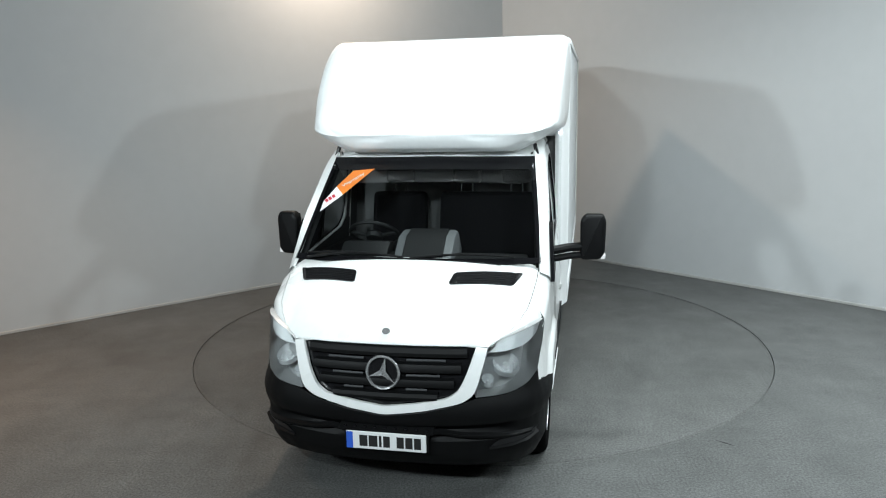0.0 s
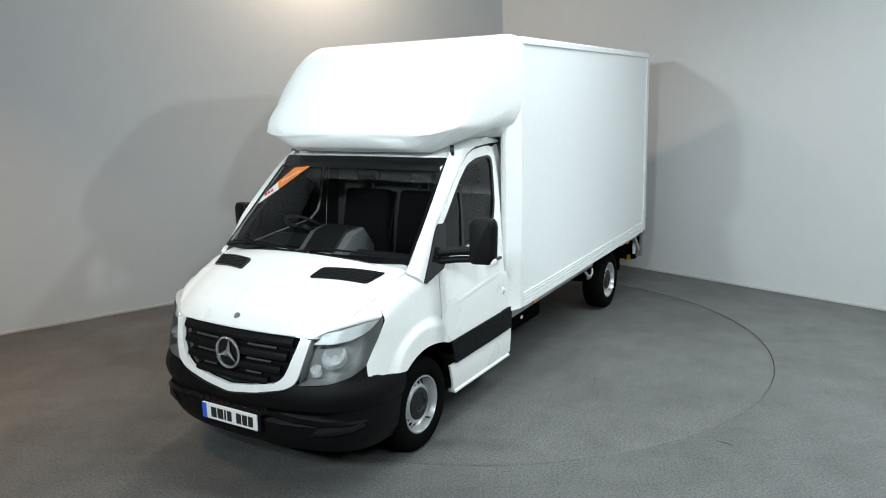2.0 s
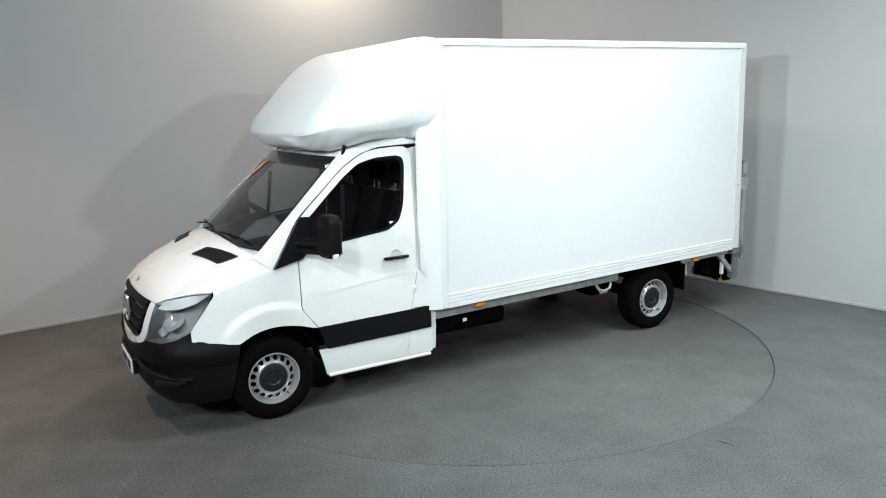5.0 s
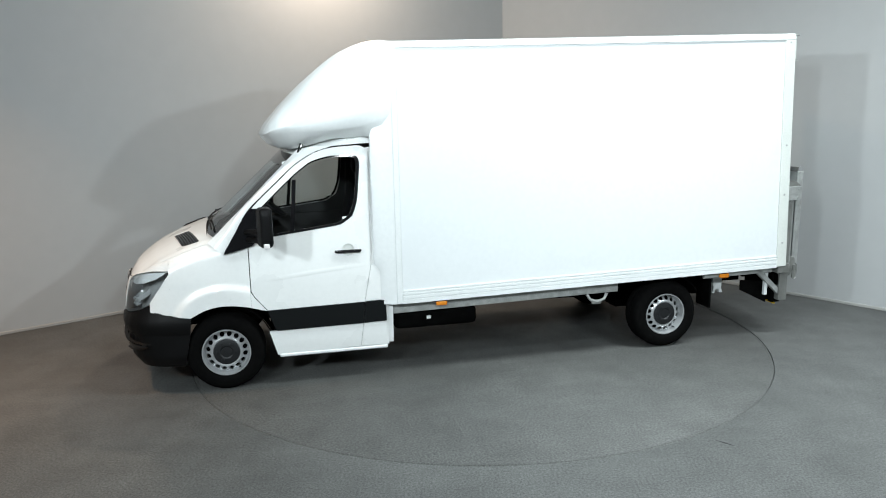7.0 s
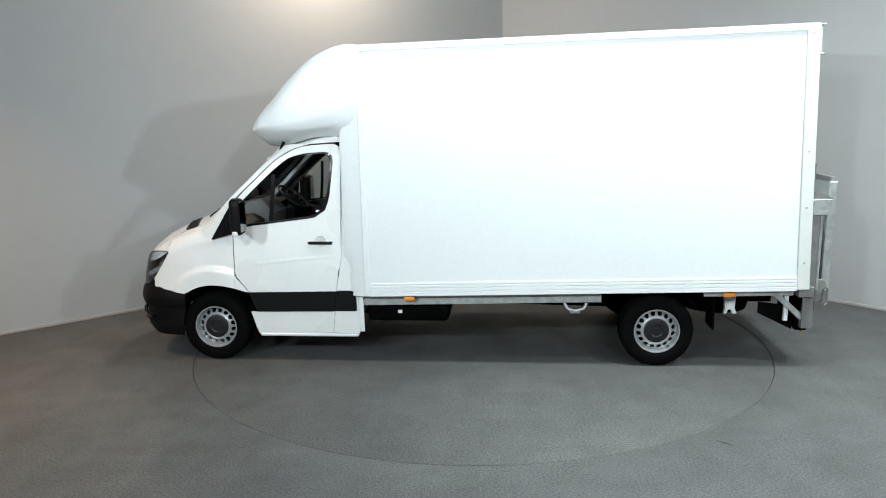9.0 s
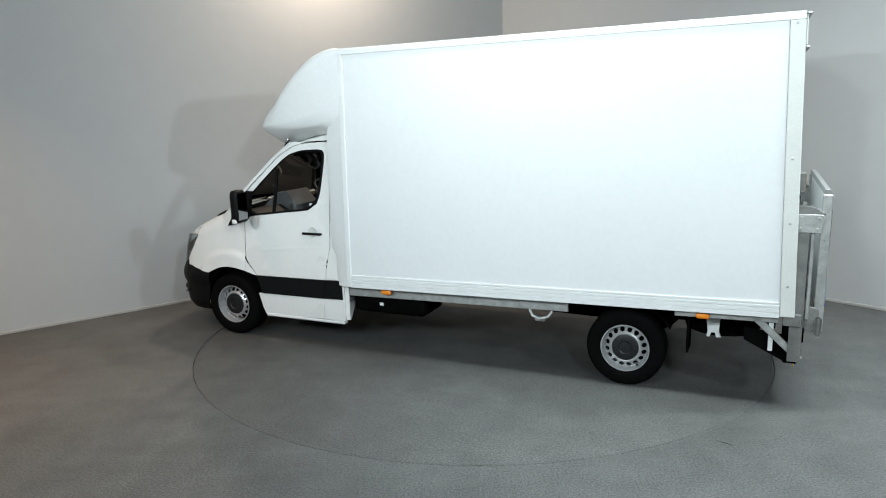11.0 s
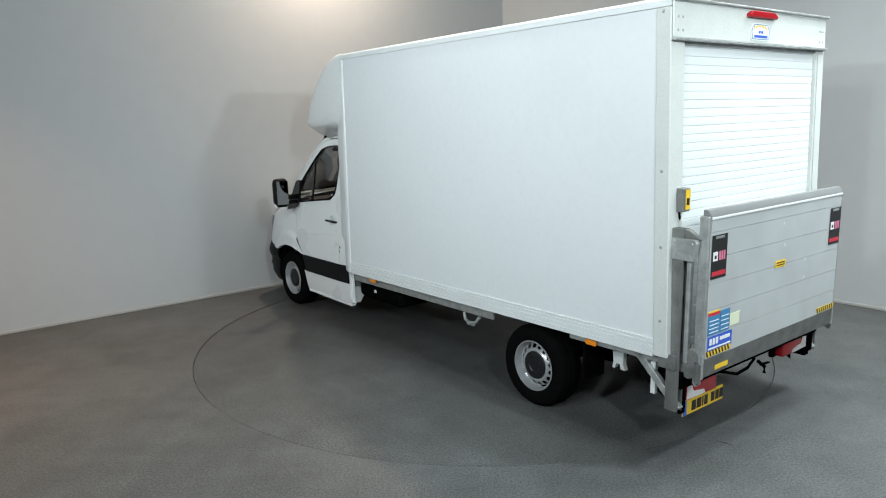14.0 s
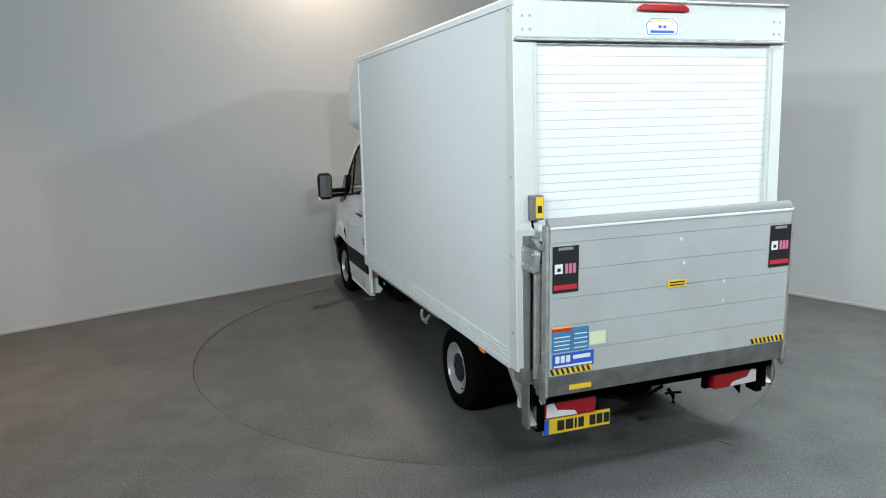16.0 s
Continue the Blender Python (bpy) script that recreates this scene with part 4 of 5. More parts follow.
# cab insides
inside = van
part("floor_pan", extrude_poly(fresh(), [(1.10, -0.92), (2.05, -0.92), (2.05, -0.66), (3.0, -0.66), (3.0, 0.66), (2.05, 0.66), (2.05, 0.92), (1.10, 0.92)], "z", 0.55, 0.62), UNDER, inside)
part("bulkhead", boxm(1.08, 1.12, -0.93, 0.93, 0.5, 2.2), LINING, inside, "grey cab bulkhead")
part("firewall", boxm(2.72, 2.75, -0.82, 0.82, 0.5, 1.24), UNDER, inside)
for sg in (1, -1):
    part("door_card", boxm(1.30, 2.32, min(sg * 0.90, sg * 0.93), max(sg * 0.90, sg * 0.93), 0.82, 1.33, bevel=0.01), DASH, inside)
dash_sec = [(2.70, 1.30), (2.55, 1.375), (2.36, 1.40), (2.25, 1.34), (2.22, 1.22), (2.28, 1.05), (2.40, 0.9), (2.70, 0.9)]
part("dashboard", extrude_poly(fresh(), dash_sec, "y", -0.80, 0.80, 0.03, 2), DASH, inside, "dark grey dashboard")
part("dash_console", extrude_poly(fresh(), [(2.60, 1.385), (2.42, 1.53), (2.27, 1.555), (2.14, 1.40), (2.2, 1.0), (2.5, 1.0)], "y", -0.17, 0.27, 0.03, 2), DASHGREY, inside, "grey centre console")
part("console_tray", extrude_poly(fresh(), [(2.615, 1.39), (2.43, 1.542), (2.28, 1.566), (2.3, 1.40)], "y", -0.10, 0.20, 0.008), DASH, inside)
part("cluster_hood", extrude_poly(fresh(), [(2.48, 1.40), (2.36, 1.475), (2.24, 1.46), (2.26, 1.36), (2.45, 1.36)], "y", -0.62, -0.24, 0.03, 2), DASH, inside)
sw = lathe(fresh(), [(0.195 + 0.014 * math.cos(a), 0.014 * math.sin(a)) for a in np.linspace(0, 2 * math.pi, 9)[:-1]], 32, closed=True)
for a0 in (0.2, math.pi - 0.2, -math.pi / 2):
    tube(sw, [(0, -0.02, 0), (0.19 * math.cos(a0), 0, 0.19 * math.sin(a0))], 0.016, 6)
lathe(sw, [(0.001, -0.045), (0.06, -0.04), (0.075, -0.01), (0.06, 0.01)], 20)
sw.transform(Matrix.Translation((2.14, -0.43, 1.49)) @ Euler((0, 0, radians(90))).to_matrix().to_4x4() @ Euler((radians(52), 0, 0)).to_matrix().to_4x4())
part("steering_wheel", sw, DASH, inside, "black steering wheel")


def seat(y0, y1, heads):
    st = part("seat_cushion", boxm(1.32, 1.86, y0, y1, 0.88, 1.06, bevel=0.05, seg=3), SEAT, inside, "dark cloth seat")
    bk = boxm(-0.07, 0.07, y0, y1, 0.0, 0.72, bevel=0.05, seg=3)
    bk.transform(Matrix.Translation((1.36, 0, 1.02)) @ Euler((0, radians(-12), 0)).to_matrix().to_4x4())
    part("backrest", bk, SEAT, st)
    part("seat_box", boxm(1.34, 1.80, y0 + 0.04, y1 - 0.04, 0.62, 0.88), UNDER, st)
    for hy in heads:
        hr = boxm(-0.045, 0.045, hy - 0.13, hy + 0.13, 0.0, 0.18, bevel=0.04, seg=3)
        hr.transform(Matrix.Translation((1.215, 0, 1.80)))
        part("headrest", hr, SEAT, st)
        for dy in (-0.05, 0.05):
            part("headrest_post", tube(fresh(), [(1.225, hy + dy, 1.68), (1.215, hy + dy, 1.83)], 0.007, 6), CHROME, st)


seat(-0.70, -0.20, (-0.45,))
seat(-0.08, 0.84, (0.16, 0.60))
part("headlining", loft([[(x, y, roof_z(x, y) - 0.05) for y in np.linspace(-0.82, 0.82, 9)] for x in (1.1, 1.5, 1.9)]), DASH, inside)
for y0, y1 in ((-0.72, -0.1), (0.1, 0.72)):
    vz = boxm(0.0, 0.16, y0, y1, -0.012, 0.012, bevel=0.008, seg=2)
    vz.transform(Matrix.Translation((1.70, 0, 2.09)) @ Euler((0, radians(38), 0)).to_matrix().to_4x4())
    part("sun_visor", vz, DASH, inside)

# overcab fairing
FT = [(1.0, 3.036), (1.045, 3.042), (1.126, 3.05), (1.22, 3.042), (1.34, 3.01), (1.45, 2.962), (1.555, 2.90), (1.67, 2.81), (1.776, 2.72), (1.87, 2.625), (1.944, 2.545), (2.02, 2.45), (2.088, 2.365), (2.13, 2.30), (2.15, 2.262)]
FB = [(1.0, 2.20), (1.045, 2.20), (1.3, 2.22), (1.55, 2.20), (1.75, 2.15), (1.9, 2.12), (2.0, 2.125), (2.08, 2.16), (2.13, 2.212), (2.15, 2.245)]
FC = [(1.0, 2.46), (1.045, 2.44), (1.14, 2.385), (1.35, 2.32), (1.55, 2.295), (1.8, 2.30), (1.95, 2.31), (2.08, 2.285), (2.15, 2.255)]
FW = [(1.0, 1.040), (1.045, 1.039), (1.3, 1.03), (1.6, 1.015), (1.8, 0.995), (1.92, 0.97), (2.02, 0.93), (2.09, 0.87), (2.13, 0.79), (2.15, 0.68)]
rows = []
for x in list(np.linspace(1.0, 1.95, 24)) + list(np.linspace(1.98, 2.15, 12)):
    zt, zb, zc, w = curve_at(FT, x), curve_at(FB, x), curve_at(FC, x), curve_at(FW, x)
    r = min(0.05 + 0.20 * max(0, (x - 1.045)), 0.22, (zt - zc) * 0.8)
    half = [(x + 0.05 * (1 - (y / w) ** 2) * max(0, (x - 1.7) / 0.45), y, zt) for y in np.linspace(0, w - r * 1.2, 8)]
    for k in range(1, 9):
        a = math.pi / 2 * k / 8
        half.append((x, w - r * 1.2 * (1 - math.sin(a)), zt - r * (1 - math.cos(a))))
    for t in np.linspace(0, 1, 6)[1:]:
        half.append((x, w + 0.006 * math.sin(t * 3.14), (zt - r) * (1 - t) + zc * t))
    inn = min(0.30, w * 0.34) * min(1.0, max(0.3, (x - 1.0) / 0.5))
    for t in np.linspace(0, 1, 7)[1:]:
        half.append((x, w - inn * (0.75 * t + 0.25 * (1 - math.cos(t * 1.571))), zc + (zb - zc) * (0.75 * t + 0.25 * math.sin(t * 1.571))))
    half += [(x + 0.05 * (1 - (y / w) ** 2) * max(0, (x - 1.7) / 0.45), y, zb) for y in np.linspace(w - inn, 0, 6)[1:]]
    rows.append(half + [(p[0], -p[1], p[2]) for p in half[::-1][1:-1]] + half[:1])
fb = loft(rows)
ends = [e for e in fb.edges if e.is_boundary]
bmesh.ops.holes_fill(fb, edges=ends, sides=0)
fairing = part("overcab_fairing", fb, GEL, van, "rounded white glassfibre overcab fairing", 70)


def column():
    """Side skirt between cab and load body."""
    rows = []
    for z in np.linspace(0.69, 2.47, 24):
        xf = 1.235 if z > 1.075 else 1.185
        if z > 2.2:
            xf = 1.235 - 0.16 * ((z - 2.2) / 0.27) ** 2
        rows.append([(xf - 0.02, 0.93, z), (xf, 0.96, z), (xf - 0.004, 0.985, z), (xf - 0.03, 1.0, z), (1.12, 1.012, z), (1.07, 1.03, z), (1.038, 1.038, z)])
    return loft(rows, 0.012)


both("fairing_column", column, GEL, fairing)
for sg in (1, -1):
    part("fairing_strut", tube(fresh(), [(1.85, sg * 0.82, 2.09), (1.82, sg * 0.80, 2.17)], 0.017, 10), GLOSSBLACK, fairing, "black rubber mount")


# ---- wheels ----
def wheel(x, sg, name="wheel"):
    hub = new(name)
    hub.parent = van
    hub.location = (x, sg * (0.835 if x > 0 else 0.85), 0.345)
    r = 0.345
    prof = [(0.205, -0.10), (0.225, -0.112), (0.26, -0.118), (0.31, -0.114), (0.335, -0.10), (r, -0.075), (r, -0.03), (r - 0.008, -0.028), (r - 0.008, -0.02), (r, -0.018), (r, 0.018), (r - 0.008, 0.02), (r - 0.008, 0.028), (r, 0.03), (r, 0.075),
            (0.337, 0.102), (0.322, 0.121), (0.30, 0.129), (0.262, 0.132), (0.23, 0.126), (0.208, 0.108)]
    tyre = lathe(fresh(), prof, 56)
    rimp = [(0.208, 0.104), (0.214, 0.112), (0.212, 0.119), (0.204, 0.120), (0.200, 0.110), (0.197, 0.072), (0.190, 0.052), (0.186, 0.048)]
    rim = lathe(fresh(), rimp, 56)
    lathe(rim, [(0.14, 0.084), (0.128, 0.092), (0.115, 0.088), (0.108, 0.07), (0.09, 0.06), (0.001, 0.058)], 56)
    lathe(rim, [(0.202, -0.10), (0.19, 0.0), (0.186, 0.048)], 40)
    # a ring of round holes
    n = 16
    for k in range(n):
        a0, am, a1 = (2 * math.pi * (k + d) / n for d in (0.0, 0.5, 1.0))
        ri, ro, rm = 0.14, 0.186, 0.163
        hz = lambda q: 0.084 - (q - 0.14) / 0.046 * 0.036
        outer = [(ri, a0), (rm, a0), (ro, a0), (ro, am), (ro, a1), (rm, a1), (ri, a1), (ri, am)]
        ov = [rim.verts.new((q * math.cos(b), hz(q), q * math.sin(b))) for q, b in outer]
        cx, cz = rm * math.cos(am), rm * math.sin(am)
        iv, dv = [], []
        for (q, b) in outer:
            px, pz = q * math.cos(b) - cx, q * math.sin(b) - cz
            ln = math.hypot(px, pz)
            px, pz = cx + px / ln * 0.0222, cz + pz / ln * 0.0222
            iv.append(rim.verts.new((px, hz(math.hypot(px, pz)) - 0.001, pz)))
            dv.append(rim.verts.new((px, hz(math.hypot(px, pz)) - 0.007, pz)))
        for i in range(8):
            j = (i + 1) % 8
            rim.faces.new((ov[i], ov[j], iv[j], iv[i]))
            rim.faces.new((iv[i], iv[j], dv[j], dv[i]))
    cap = lathe(fresh(), [(0.119, 0.086), (0.114, 0.098), (0.10, 0.102), (0.06, 0.104), (0.05, 0.097), (0.03, 0.099), (0.001, 0.099)], 40)
    for k in range(6):
        a = 2 * math.pi * k / 6
        lathe(cap, [(0.016, 0.092), (0.013, 0.108), (0.001, 0.109)], 10, (0.075 * math.cos(a), 0, 0.075 * math.sin(a)))
    drum = lathe(fresh(), [(0.19, -0.05), (0.17, 0.03), (0.001, 0.03)], 32)
    valve = tube(fresh(), [(0.185 * math.cos(-2.2), 0.075, 0.185 * math.sin(-2.2)), (0.178 * math.cos(-2.2), 0.115, 0.178 * math.sin(-2.2))], 0.006, 6)
    for nm, b, m, lb in (("tyre", tyre, RUBBER, "black rubber tyre"), ("rim", rim, RIMSTEEL, "silver steel rim with round holes"), ("hub_cap", cap, HUBCAP, "dark plastic hub cap"), ("brake_drum", drum, UNDER, ""), ("valve", valve, UNDER, "")):
        if sg < 0:
            b = mirrored(b)
        ob = part(nm, b, m, hub, lb)
    return hub


for wx in (2.585, -1.74):
    for sg in (1, -1):
        wheel(wx, sg)

# ---- chassis ----
chassis = van
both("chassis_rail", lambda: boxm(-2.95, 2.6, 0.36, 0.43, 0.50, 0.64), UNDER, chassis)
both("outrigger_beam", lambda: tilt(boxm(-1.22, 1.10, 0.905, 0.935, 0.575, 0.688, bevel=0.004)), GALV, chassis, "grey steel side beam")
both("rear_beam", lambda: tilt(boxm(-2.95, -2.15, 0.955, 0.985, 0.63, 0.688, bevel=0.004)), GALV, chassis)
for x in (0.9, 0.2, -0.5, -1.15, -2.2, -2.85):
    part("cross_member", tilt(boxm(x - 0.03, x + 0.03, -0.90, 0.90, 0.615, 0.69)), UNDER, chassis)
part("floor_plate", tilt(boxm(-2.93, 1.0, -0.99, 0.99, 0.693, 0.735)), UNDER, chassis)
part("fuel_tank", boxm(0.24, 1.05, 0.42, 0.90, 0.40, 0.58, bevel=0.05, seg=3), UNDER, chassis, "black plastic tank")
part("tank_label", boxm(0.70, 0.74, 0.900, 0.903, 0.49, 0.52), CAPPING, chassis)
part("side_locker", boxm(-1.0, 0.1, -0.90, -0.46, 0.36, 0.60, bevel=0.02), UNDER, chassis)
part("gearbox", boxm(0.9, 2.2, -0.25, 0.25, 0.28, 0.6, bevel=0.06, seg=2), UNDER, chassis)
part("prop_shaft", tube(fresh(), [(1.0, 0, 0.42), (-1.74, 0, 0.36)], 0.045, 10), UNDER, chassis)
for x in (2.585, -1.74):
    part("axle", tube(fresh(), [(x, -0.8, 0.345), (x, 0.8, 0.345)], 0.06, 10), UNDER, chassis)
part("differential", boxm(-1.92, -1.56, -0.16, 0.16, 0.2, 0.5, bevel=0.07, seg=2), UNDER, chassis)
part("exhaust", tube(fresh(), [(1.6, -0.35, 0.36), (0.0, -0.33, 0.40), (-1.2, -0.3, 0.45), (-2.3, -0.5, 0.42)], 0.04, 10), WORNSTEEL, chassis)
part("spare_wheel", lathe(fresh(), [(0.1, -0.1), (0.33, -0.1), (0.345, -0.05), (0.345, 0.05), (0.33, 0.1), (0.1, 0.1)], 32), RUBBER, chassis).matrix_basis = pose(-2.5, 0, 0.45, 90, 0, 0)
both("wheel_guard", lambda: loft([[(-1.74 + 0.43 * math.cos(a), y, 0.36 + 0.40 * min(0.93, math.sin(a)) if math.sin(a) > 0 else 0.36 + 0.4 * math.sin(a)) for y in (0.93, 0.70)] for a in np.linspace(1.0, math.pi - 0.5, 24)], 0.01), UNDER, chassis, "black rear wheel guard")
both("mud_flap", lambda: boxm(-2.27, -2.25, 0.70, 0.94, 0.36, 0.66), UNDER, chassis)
both("lift_bracket", lambda: extrude_poly(fresh(), [(-2.390, 0.70), (-2.510, 0.70), (-2.500, 0.52), (-2.520, 0.47), (-2.480, 0.47), (-2.470, 0.51), (-2.440, 0.51), (-2.425, 0.47), (-2.400, 0.47), (-2.410, 0.52)], "y", 0.73, 0.77), CAPPING, chassis, "grey-white hanging bracket")
both("diagonal_brace", lambda: extrude_poly(fresh(), [(-2.74, 0.735), (-2.82, 0.735), (-3.14, 0.43), (-3.10, 0.40)], "y", 0.94, 0.985, 0.004), GALV, chassis, "bare steel diagonal brace")
both("rear_flap", lambda: extrude_poly(fresh(), [(-2.70, 0.60), (-2.70, 0.49), (-3.02, 0.33), (-3.02, 0.56)], "y", 0.80, 0.81), RUBBER, chassis)
both("white_stay", lambda: boxm(-2.92, -2.885, 0.93, 0.96, 0.46, 0.70), CAPPING, chassis)
for mx, mz in ((0.612, 0.665), (-2.375, 0.716)):
    def marker():
        b = boxm(mx - 0.055, mx + 0.055, 0.985, 1.012, mz - 0.026, mz + 0.018, bevel=0.016, seg=2)
        return b
    both("side_marker", marker, AMBER, chassis, "orange side marker lamp")
hook = tube(fresh(), [(-0.87, 0.97, 0.62), (-0.90, 0.985, 0.57), (-0.97, 0.99, 0.545), (-1.05, 0.985, 0.57), (-1.08, 0.97, 0.62)], 0.014, 8)
part("rope_hook", hook, GALV, chassis, "steel load hook")
part("hook_bracket", boxm(-1.02, -0.92, 0.96, 0.99, 0.52, 0.56, bevel=0.008), GALV, chassis)

# ---- tail lift ----
lift = van
deck = part("lift_platform", boxm(-3.262, -3.225, -0.925, 0.93, 0.80, 1.742), ALU, lift, "raised aluminium tail-lift platform")
zs = [0.80, 0.955, 1.125, 1.30, 1.475, 1.645, 1.742]
for a, b in zip(zs, zs[1:]):
    part("board", boxm(-3.272, -3.262, -0.923, 0.928, a + 0.0013, b - 0.0013), ALU, deck)
part("top_nosing", extrude_poly(fresh(), [(-3.275, 1.742), (-3.275, 1.752), (-3.25, 1.79), (-3.215, 1.79), (-3.215, 1.742)], "y", -0.932, 0.937, 0.003), NOSING, deck, "worn grey nosing")
part("nosing_strip", boxm(-3.2785, -3.2735, -0.928, 0.933, 1.728, 1.744, bevel=0.002), CAPPING, deck, "bright strip under the nosing")
part("foot_ramp", extrude_poly(fresh(), [(-3.276, 0.80), (-3.25, 0.66), (-3.20, 0.645), (-3.19, 0.80)], "y", -0.925, 0.93, 0.006), WORNSTEEL, lift, "dark worn steel heel")
part("heel_plate", boxm(-3.262, -3.258, 0.62, 0.78, 0.69, 0.765), YELLOW, lift)
both("platform_edge", lambda: boxm(-3.27, -3.20, 0.93, 0.952, 0.66, 1.75, bevel=0.006), GALV, lift)
both("edge_link", lambda: boxm(-3.262, -3.21, 0.945, 0.965, 0.61, 0.78, bevel=0.02), WORNSTEEL, lift)


def mast():
    """A channel, open to the rear."""
    return extrude_poly(fresh(), [(-3.03, 0.935), (-3.03, 1.0), (-3.125, 1.0), (-3.125, 0.988), (-3.05, 0.986), (-3.05, 0.949), (-3.125, 0.947), (-3.125, 0.935)], "z", 0.40, 1.66)


both("lift_mast", mast, WORNSTEEL, lift, "grey steel lift column")
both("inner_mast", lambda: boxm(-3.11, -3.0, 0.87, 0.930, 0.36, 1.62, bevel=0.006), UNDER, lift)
both("slide_bar", lambda: boxm(-3.165, -3.135, 0.93, 0.975, 0.75, 1.50, bevel=0.006), GALV, lift)
both("slide_head", lambda: extrude_poly(fresh(), rounded([(-3.035, 1.455), (-3.035, 1.60), (-3.21, 1.60), (-3.225, 1.575), (-3.20, 1.455)], 0.008), "y", 0.965, 1.008, 0.004), GALV, lift, "bolted steel slide head")
both("head_bracket", lambda: extrude_poly(fresh(), rounded([(-3.10, 1.60), (-3.10, 1.655), (-3.15, 1.655), (-3.235, 1.60)], 0.008), "y", 0.945, 0.985, 0.003), WORNSTEEL, lift)
both("slide_shoe", lambda: extrude_poly(fresh(), rounded([(-3.10, 0.66), (-3.10, 0.80), (-3.17, 0.86), (-3.235, 0.84), (-3.25, 0.72), (-3.18, 0.64)], 0.02), "y", 0.925, 0.955, 0.004), WORNSTEEL, lift)
for sg in (1, -1):
    for x, z in ((-3.06, 1.575), (-3.06, 1.485), (-3.185, 1.57), (-3.175, 1.485)):
        rv = lathe(fresh(), [(0.013, 0), (0.011, 0.006), (0.001, 0.007)], 8, (x, 0, z))
        for q in rv.verts:
            q.co.y = sg * (1.008 + q.co.y)
        part("bolt", rv, GALV, lift)
    for z in (0.72, 0.95, 1.2, 1.4):
        rv = lathe(fresh(), [(0.010, 0), (0.008, 0.004), (0.001, 0.005)], 8, (-3.235, 0, z))
        for q in rv.verts:
            q.co.y = sg * (0.952 + q.co.y)
        part("bolt", rv, GALV, lift)
part("link_rod", tube(fresh(), [(-3.13, 0.93, 1.56), (-3.18, 0.90, 1.60), (-3.23, 0.88, 1.60)], 0.008, 6), CHROME, lift)
part("lift_beam", boxm(-3.14, -3.02, -0.98, 0.98, 0.56, 0.68, bevel=0.006), UNDER, lift)
part("lower_tube", tube(fresh(), [(-3.05, -0.6, 0.55), (-3.05, 0.45, 0.55)], 0.03, 10), UNDER, lift)
part("tow_eye", tube(fresh(), [(-3.10, -0.10, 0.50), (-3.16, -0.10, 0.47), (-3.16, -0.10, 0.42)], 0.014, 8), UNDER, lift)
part("tow_pin", tube(fresh(), [(-3.16, -0.16, 0.49), (-3.165, -0.05, 0.505), (-3.16, -0.03, 0.50)], 0.009, 6), UNDER, lift)
part("trailer_cable", tube(fresh(), [(-3.10, -0.05, 0.53), (-3.13, 0.10, 0.50), (-3.13, 0.25, 0.49), (-3.09, 0.42, 0.54)], 0.012, 6), UNDER, lift)

# control box with yellow card
ctl = part("control_box", boxm(-3.075, -2.998, 0.870, 0.960, 1.76, 1.915, bevel=0.005), WORNSTEEL, lift, "grey switch box with yellow card")
part("yellow_card", boxm(-3.078, -3.075, 0.876, 0.926, 1.775, 1.905), YELLOW, ctl)
part("card_mark", boxm(-3.0795, -3.078, 0.886, 0.916, 1.805, 1.85), INK, ctl)
part("box_cable", tube(fresh(), [(-3.03, 0.93, 1.76), (-3.04, 0.93, 1.72), (-3.02, 0.91, 1.69)], 0.008, 6), UNDER, ctl)

# stickers on the platform
XS = -3.2745


def card(name, y0, y1, z0, z1, mat, parent=van, depth=0, label=""):
    x = XS - 0.0012 * depth
    return part(name, boxm(x - 0.0012, x, min(y0, y1), max(y0, y1), z0, z1), mat, parent, label, 0)


for y0, y1, z0, z1 in ((0.735, 0.915, 1.335, 1.625), (-0.925, -0.745, 1.345, 1.635)):
    fl = card("reflector_flag", y0, y1, z0, z1, INK, label="black lift flag with white and pink marks")
    card("red_stripe", y0 + 0.01, y1 - 0.01, z0 + 0.02, z0 + 0.05, REDINK, fl, 1)
    m = (y0 + y1) / 2
    card("white_mark", m + 0.02, m + 0.075, z0 + 0.12, z0 + 0.18, STICKER, fl, 1)
    card("mark_notch", m + 0.035, m + 0.058, z0 + 0.135, z0 + 0.155, INK, fl, 2)
    for k in range(3):
        card("letter_bar", m - 0.07 + 0.027 * k, m - 0.05 + 0.027 * k, z0 + 0.12, z0 + 0.18, PINK, fl, 1)
    card("flag_clip", m - 0.05, m + 0.05, z1 - 0.025, z1 - 0.008, GALV, fl, 1)
yc = card("yellow_notice", -0.07, 0.075, 1.285, 1.335, YELLOW, label="small yellow notice")
for k in range(2):
    card("text_bar", -0.055, 0.06, 1.297 + 0.018 * k, 1.305 + 0.018 * k, INK, yc, 1)
bl = card("blue_notice", 0.775, 0.915, 0.955, 1.085, LBLUE, label="blue notices with red heading")
card("red_heading", 0.775, 0.915, 1.087, 1.108, REDINK, bl)
card("yellow_heading", 0.775, 0.915, 1.108, 1.118, YELLOW, bl)
for k in range(4):
    card("text_bar", 0.79, 0.90, 0.97 + 0.026 * k, 0.976 + 0.026 * k, STICKER, bl, 1)
b2 = card("blue_notice", 0.655, 0.77, 0.955, 1.105, LBLUE)
for k in range(4):
    card("text_bar", 0.665, 0.76, 0.97 + 0.03 * k, 0.976 + 0.03 * k, STICKER, b2, 1)
card("cream_notice", 0.53, 0.65, 0.975, 1.06, CREAM, label="pale cream notice")
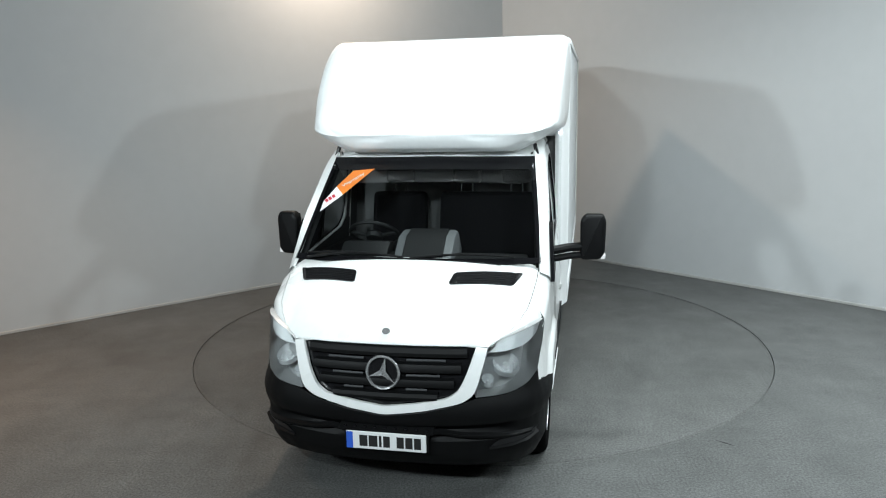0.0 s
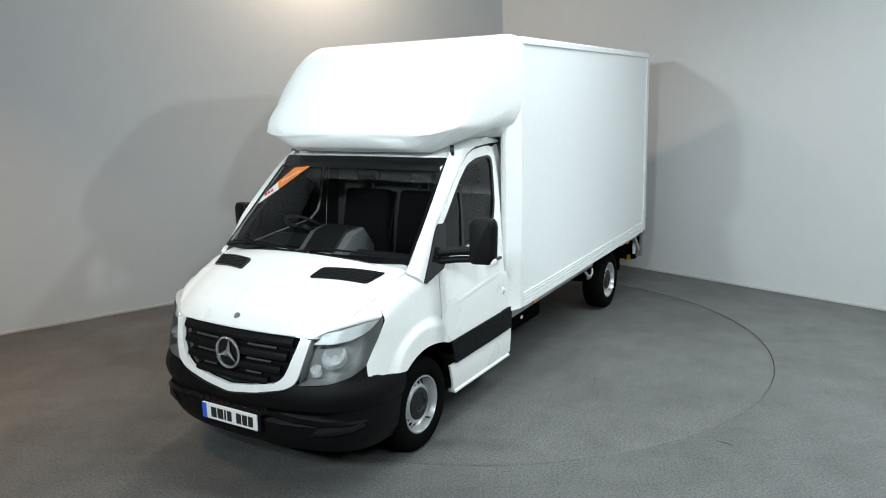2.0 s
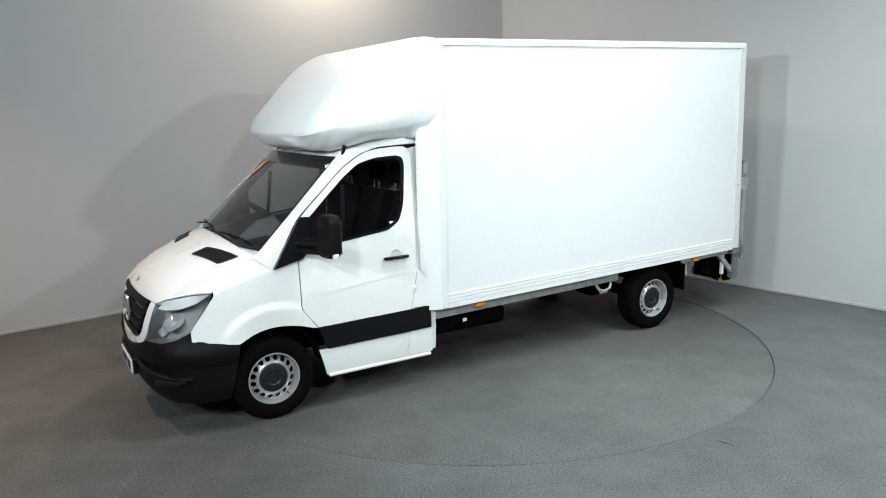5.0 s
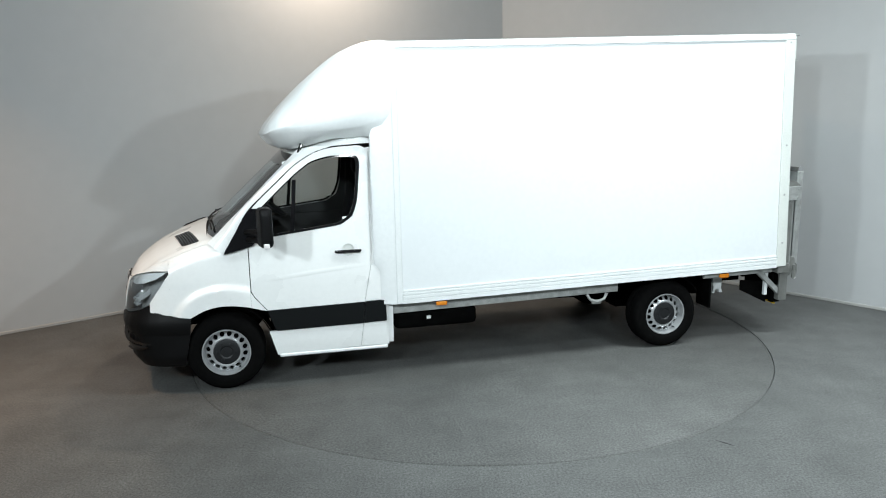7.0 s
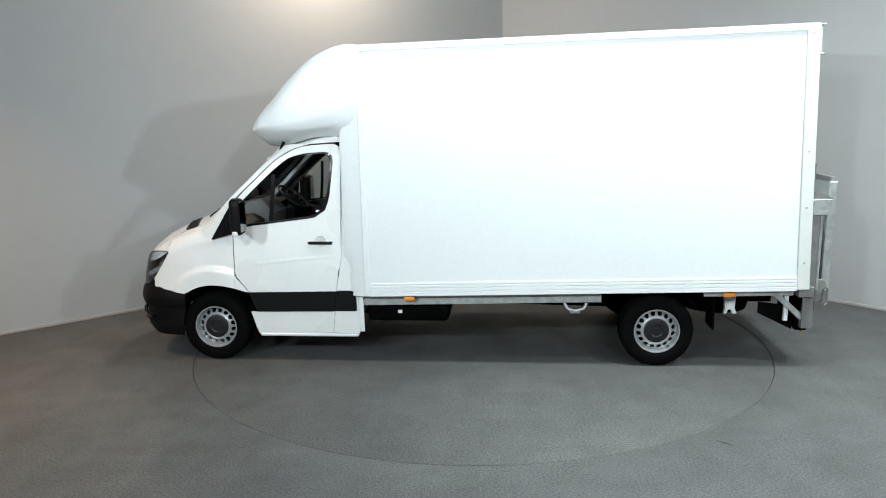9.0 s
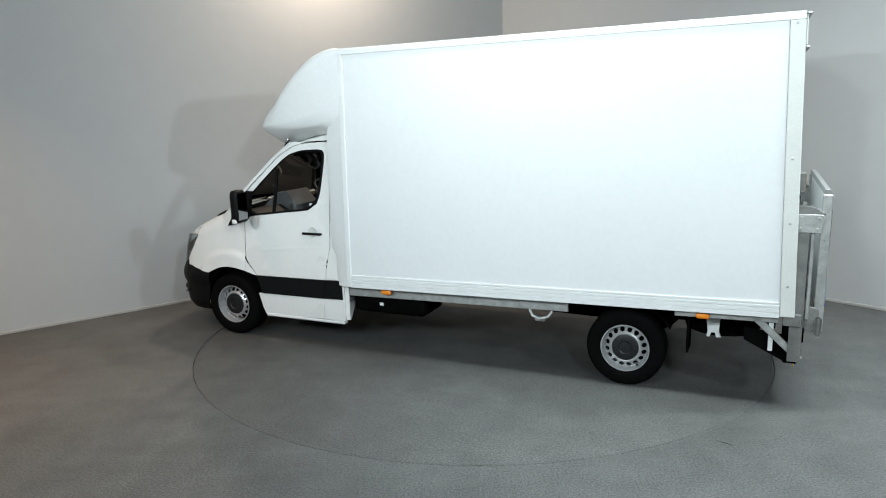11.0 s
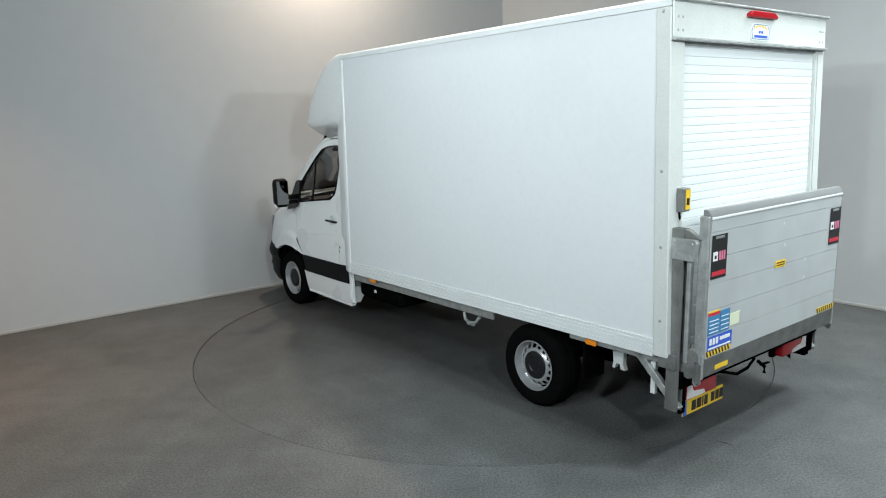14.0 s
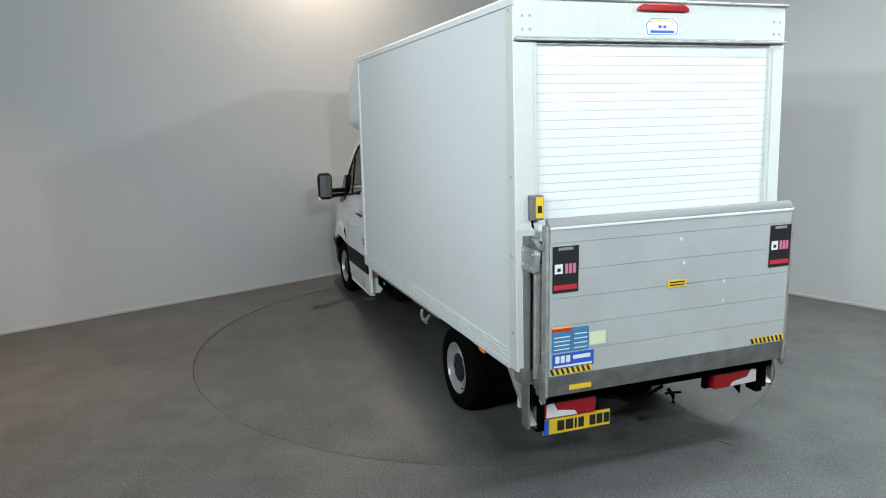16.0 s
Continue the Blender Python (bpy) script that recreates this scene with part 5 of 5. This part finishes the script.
bb = card("maker_label", 0.615, 0.91, 0.845, 0.945, BLUE, label="blue and white maker label")
for k in range(3):
    card("letter_bar", 0.785 + 0.038 * k, 0.813 + 0.038 * k, 0.885, 0.93, STICKER, bb, 1)
card("script_bar", 0.64, 0.765, 0.90, 0.925, STICKER, bb, 1)
card("text_bar", 0.63, 0.90, 0.857, 0.868, STICKER, bb, 1)
for y0, y1 in ((0.625, 0.92), (-0.925, -0.64)):
    hz_card = card("hazard_tape", y0, y1, 0.81, 0.838 + 0.012, YELLOW, label="yellow and black hazard tape")
    for k in range(8):
        a = y0 + 0.012 + k * (y1 - y0) / 8
        q = fresh()
        extrude_poly(q, [(a, 0.811), (a + 0.016, 0.811), (a + 0.032, 0.849), (a + 0.016, 0.849)], "x", XS - 0.0024, XS - 0.0012)
        part("hazard_bar", q, INK, hz_card, "", 0)
for y, z in ((-0.02, 1.60), (-0.05, 1.44), (-0.38, 1.285), (-0.38, 1.15)):
    dn = lathe(fresh(), [(0.013, 0.0), (0.009, 0.0006), (0.001, 0.002)], 14)
    dn.transform(Matrix.Translation((-3.2722, y, z)) @ Euler((0, 0, radians(90))).to_matrix().to_4x4())
    part("dent", dn, CAPPING, deck)


def tail_lamp(sg):
    pts = rounded([(0.485, 0.435), (0.485, 0.62), (0.87, 0.645), (0.87, 0.44)], 0.02)
    tl = part("tail_lamp", extrude_poly(fresh(), [(sg * y, z) for y, z in pts], "x", -3.11, -3.04, 0.01, 2), REDLENS, lift, "red tail lamp with pale lower lens")
    pale = [(0.63, 0.445), (0.862, 0.45), (0.857, 0.54), (0.81, 0.555), (0.78, 0.495), (0.65, 0.475)]
    part("pale_lens", extrude_poly(fresh(), [(sg * y, z) for y, z in pale], "x", -3.114, -3.11), CLEARLENS, tl)
    part("lamp_tray", boxm(-3.04, -3.0, min(sg * 0.46, sg * 0.88), max(sg * 0.46, sg * 0.88), 0.42, 0.66, bevel=0.006), UNDER, tl)


tail_lamp(1)
tail_lamp(-1)
both("lamp_guard", lambda: boxm(-3.13, -3.06, 0.895, 0.945, 0.40, 0.70, bevel=0.01), UNDER, lift)
PX, PZ = -3.085, 0.055
rp = part("rear_number_plate", boxm(PX - 0.01, PX, 0.365, 0.875, 0.265 + PZ, 0.376 + PZ, bevel=0.003), PLATEYELLOW, lift, "yellow number plate with dark bars")
part("country_band", boxm(PX - 0.012, PX - 0.01, 0.833, 0.873, 0.267 + PZ, 0.374 + PZ), BLUE, rp)
for a, b in ((0.155, 0.102), (0.092, 0.035), (0.024, 0.008), (-0.004, -0.046), (-0.09, -0.135), (-0.145, -0.19), (-0.20, -0.243)):
    part("plate_bar", boxm(PX - 0.012, PX - 0.01, 0.615 + min(a, b), 0.615 + max(a, b), 0.285 + PZ, 0.356 + PZ), INK, rp)
part("plate_bracket", boxm(PX, -3.02, 0.45, 0.80, 0.30 + PZ, 0.46), UNDER, lift)


def depth_of(ob):
    return 0 if ob.parent is None else 1 + depth_of(ob.parent)


# no piece lies deeper than thing, part, sub-part
for ob in list(van.children_recursive):
    while depth_of(ob) > 2:
        ob.parent = ob.parent.parent


# the nose is blunter and narrower than the plan outline
def nose(co):
    if co.x <= 2.75:
        return co
    k = min(1.0, (co.x - 2.75) / 0.5)
    h = min(1.0, max(0.0, (co.z - 0.65) / 0.3)) * min(1.0, max(0.0, (abs(co.y) - 0.55) / 0.3))
    narrow = (0.038 if co.y < 0 else 0.0) + 0.036 * h
    return Vector((2.75 + (co.x - 2.75) * NOSE, co.y * (1 - k * narrow), co.z))


for ob in van.children_recursive:
    if ob.data == stud_me:
        ob.location = nose(ob.location)
    elif ob.data and ob.parent.name.split(".")[0] != "wheel":
        for v in ob.data.vertices:
            v.co = nose(v.co)


def motions():
    table_rows, van_rows = [], []
    times = [0.0, 0.1, 0.25] + [0.5 * k for k in range(1, 32)] + [15.75, 15.9, 16.0]
    for t in times:
        deg = float(np.interp(t, [q[0] for q in TURNS], [q[1] for q in TURNS]))
        a = radians(deg)
        table_rows.append((t, pose(AXIS_X, AXIS_Y, 0, 0, 0, deg)))
        van_rows.append((t, pose(AXIS_X - VAN_SIDE * math.sin(a), AXIS_Y + VAN_SIDE * math.cos(a), 0, 0, 0, deg)))
    walk(turntable, table_rows)
    walk(van, van_rows)


motions()
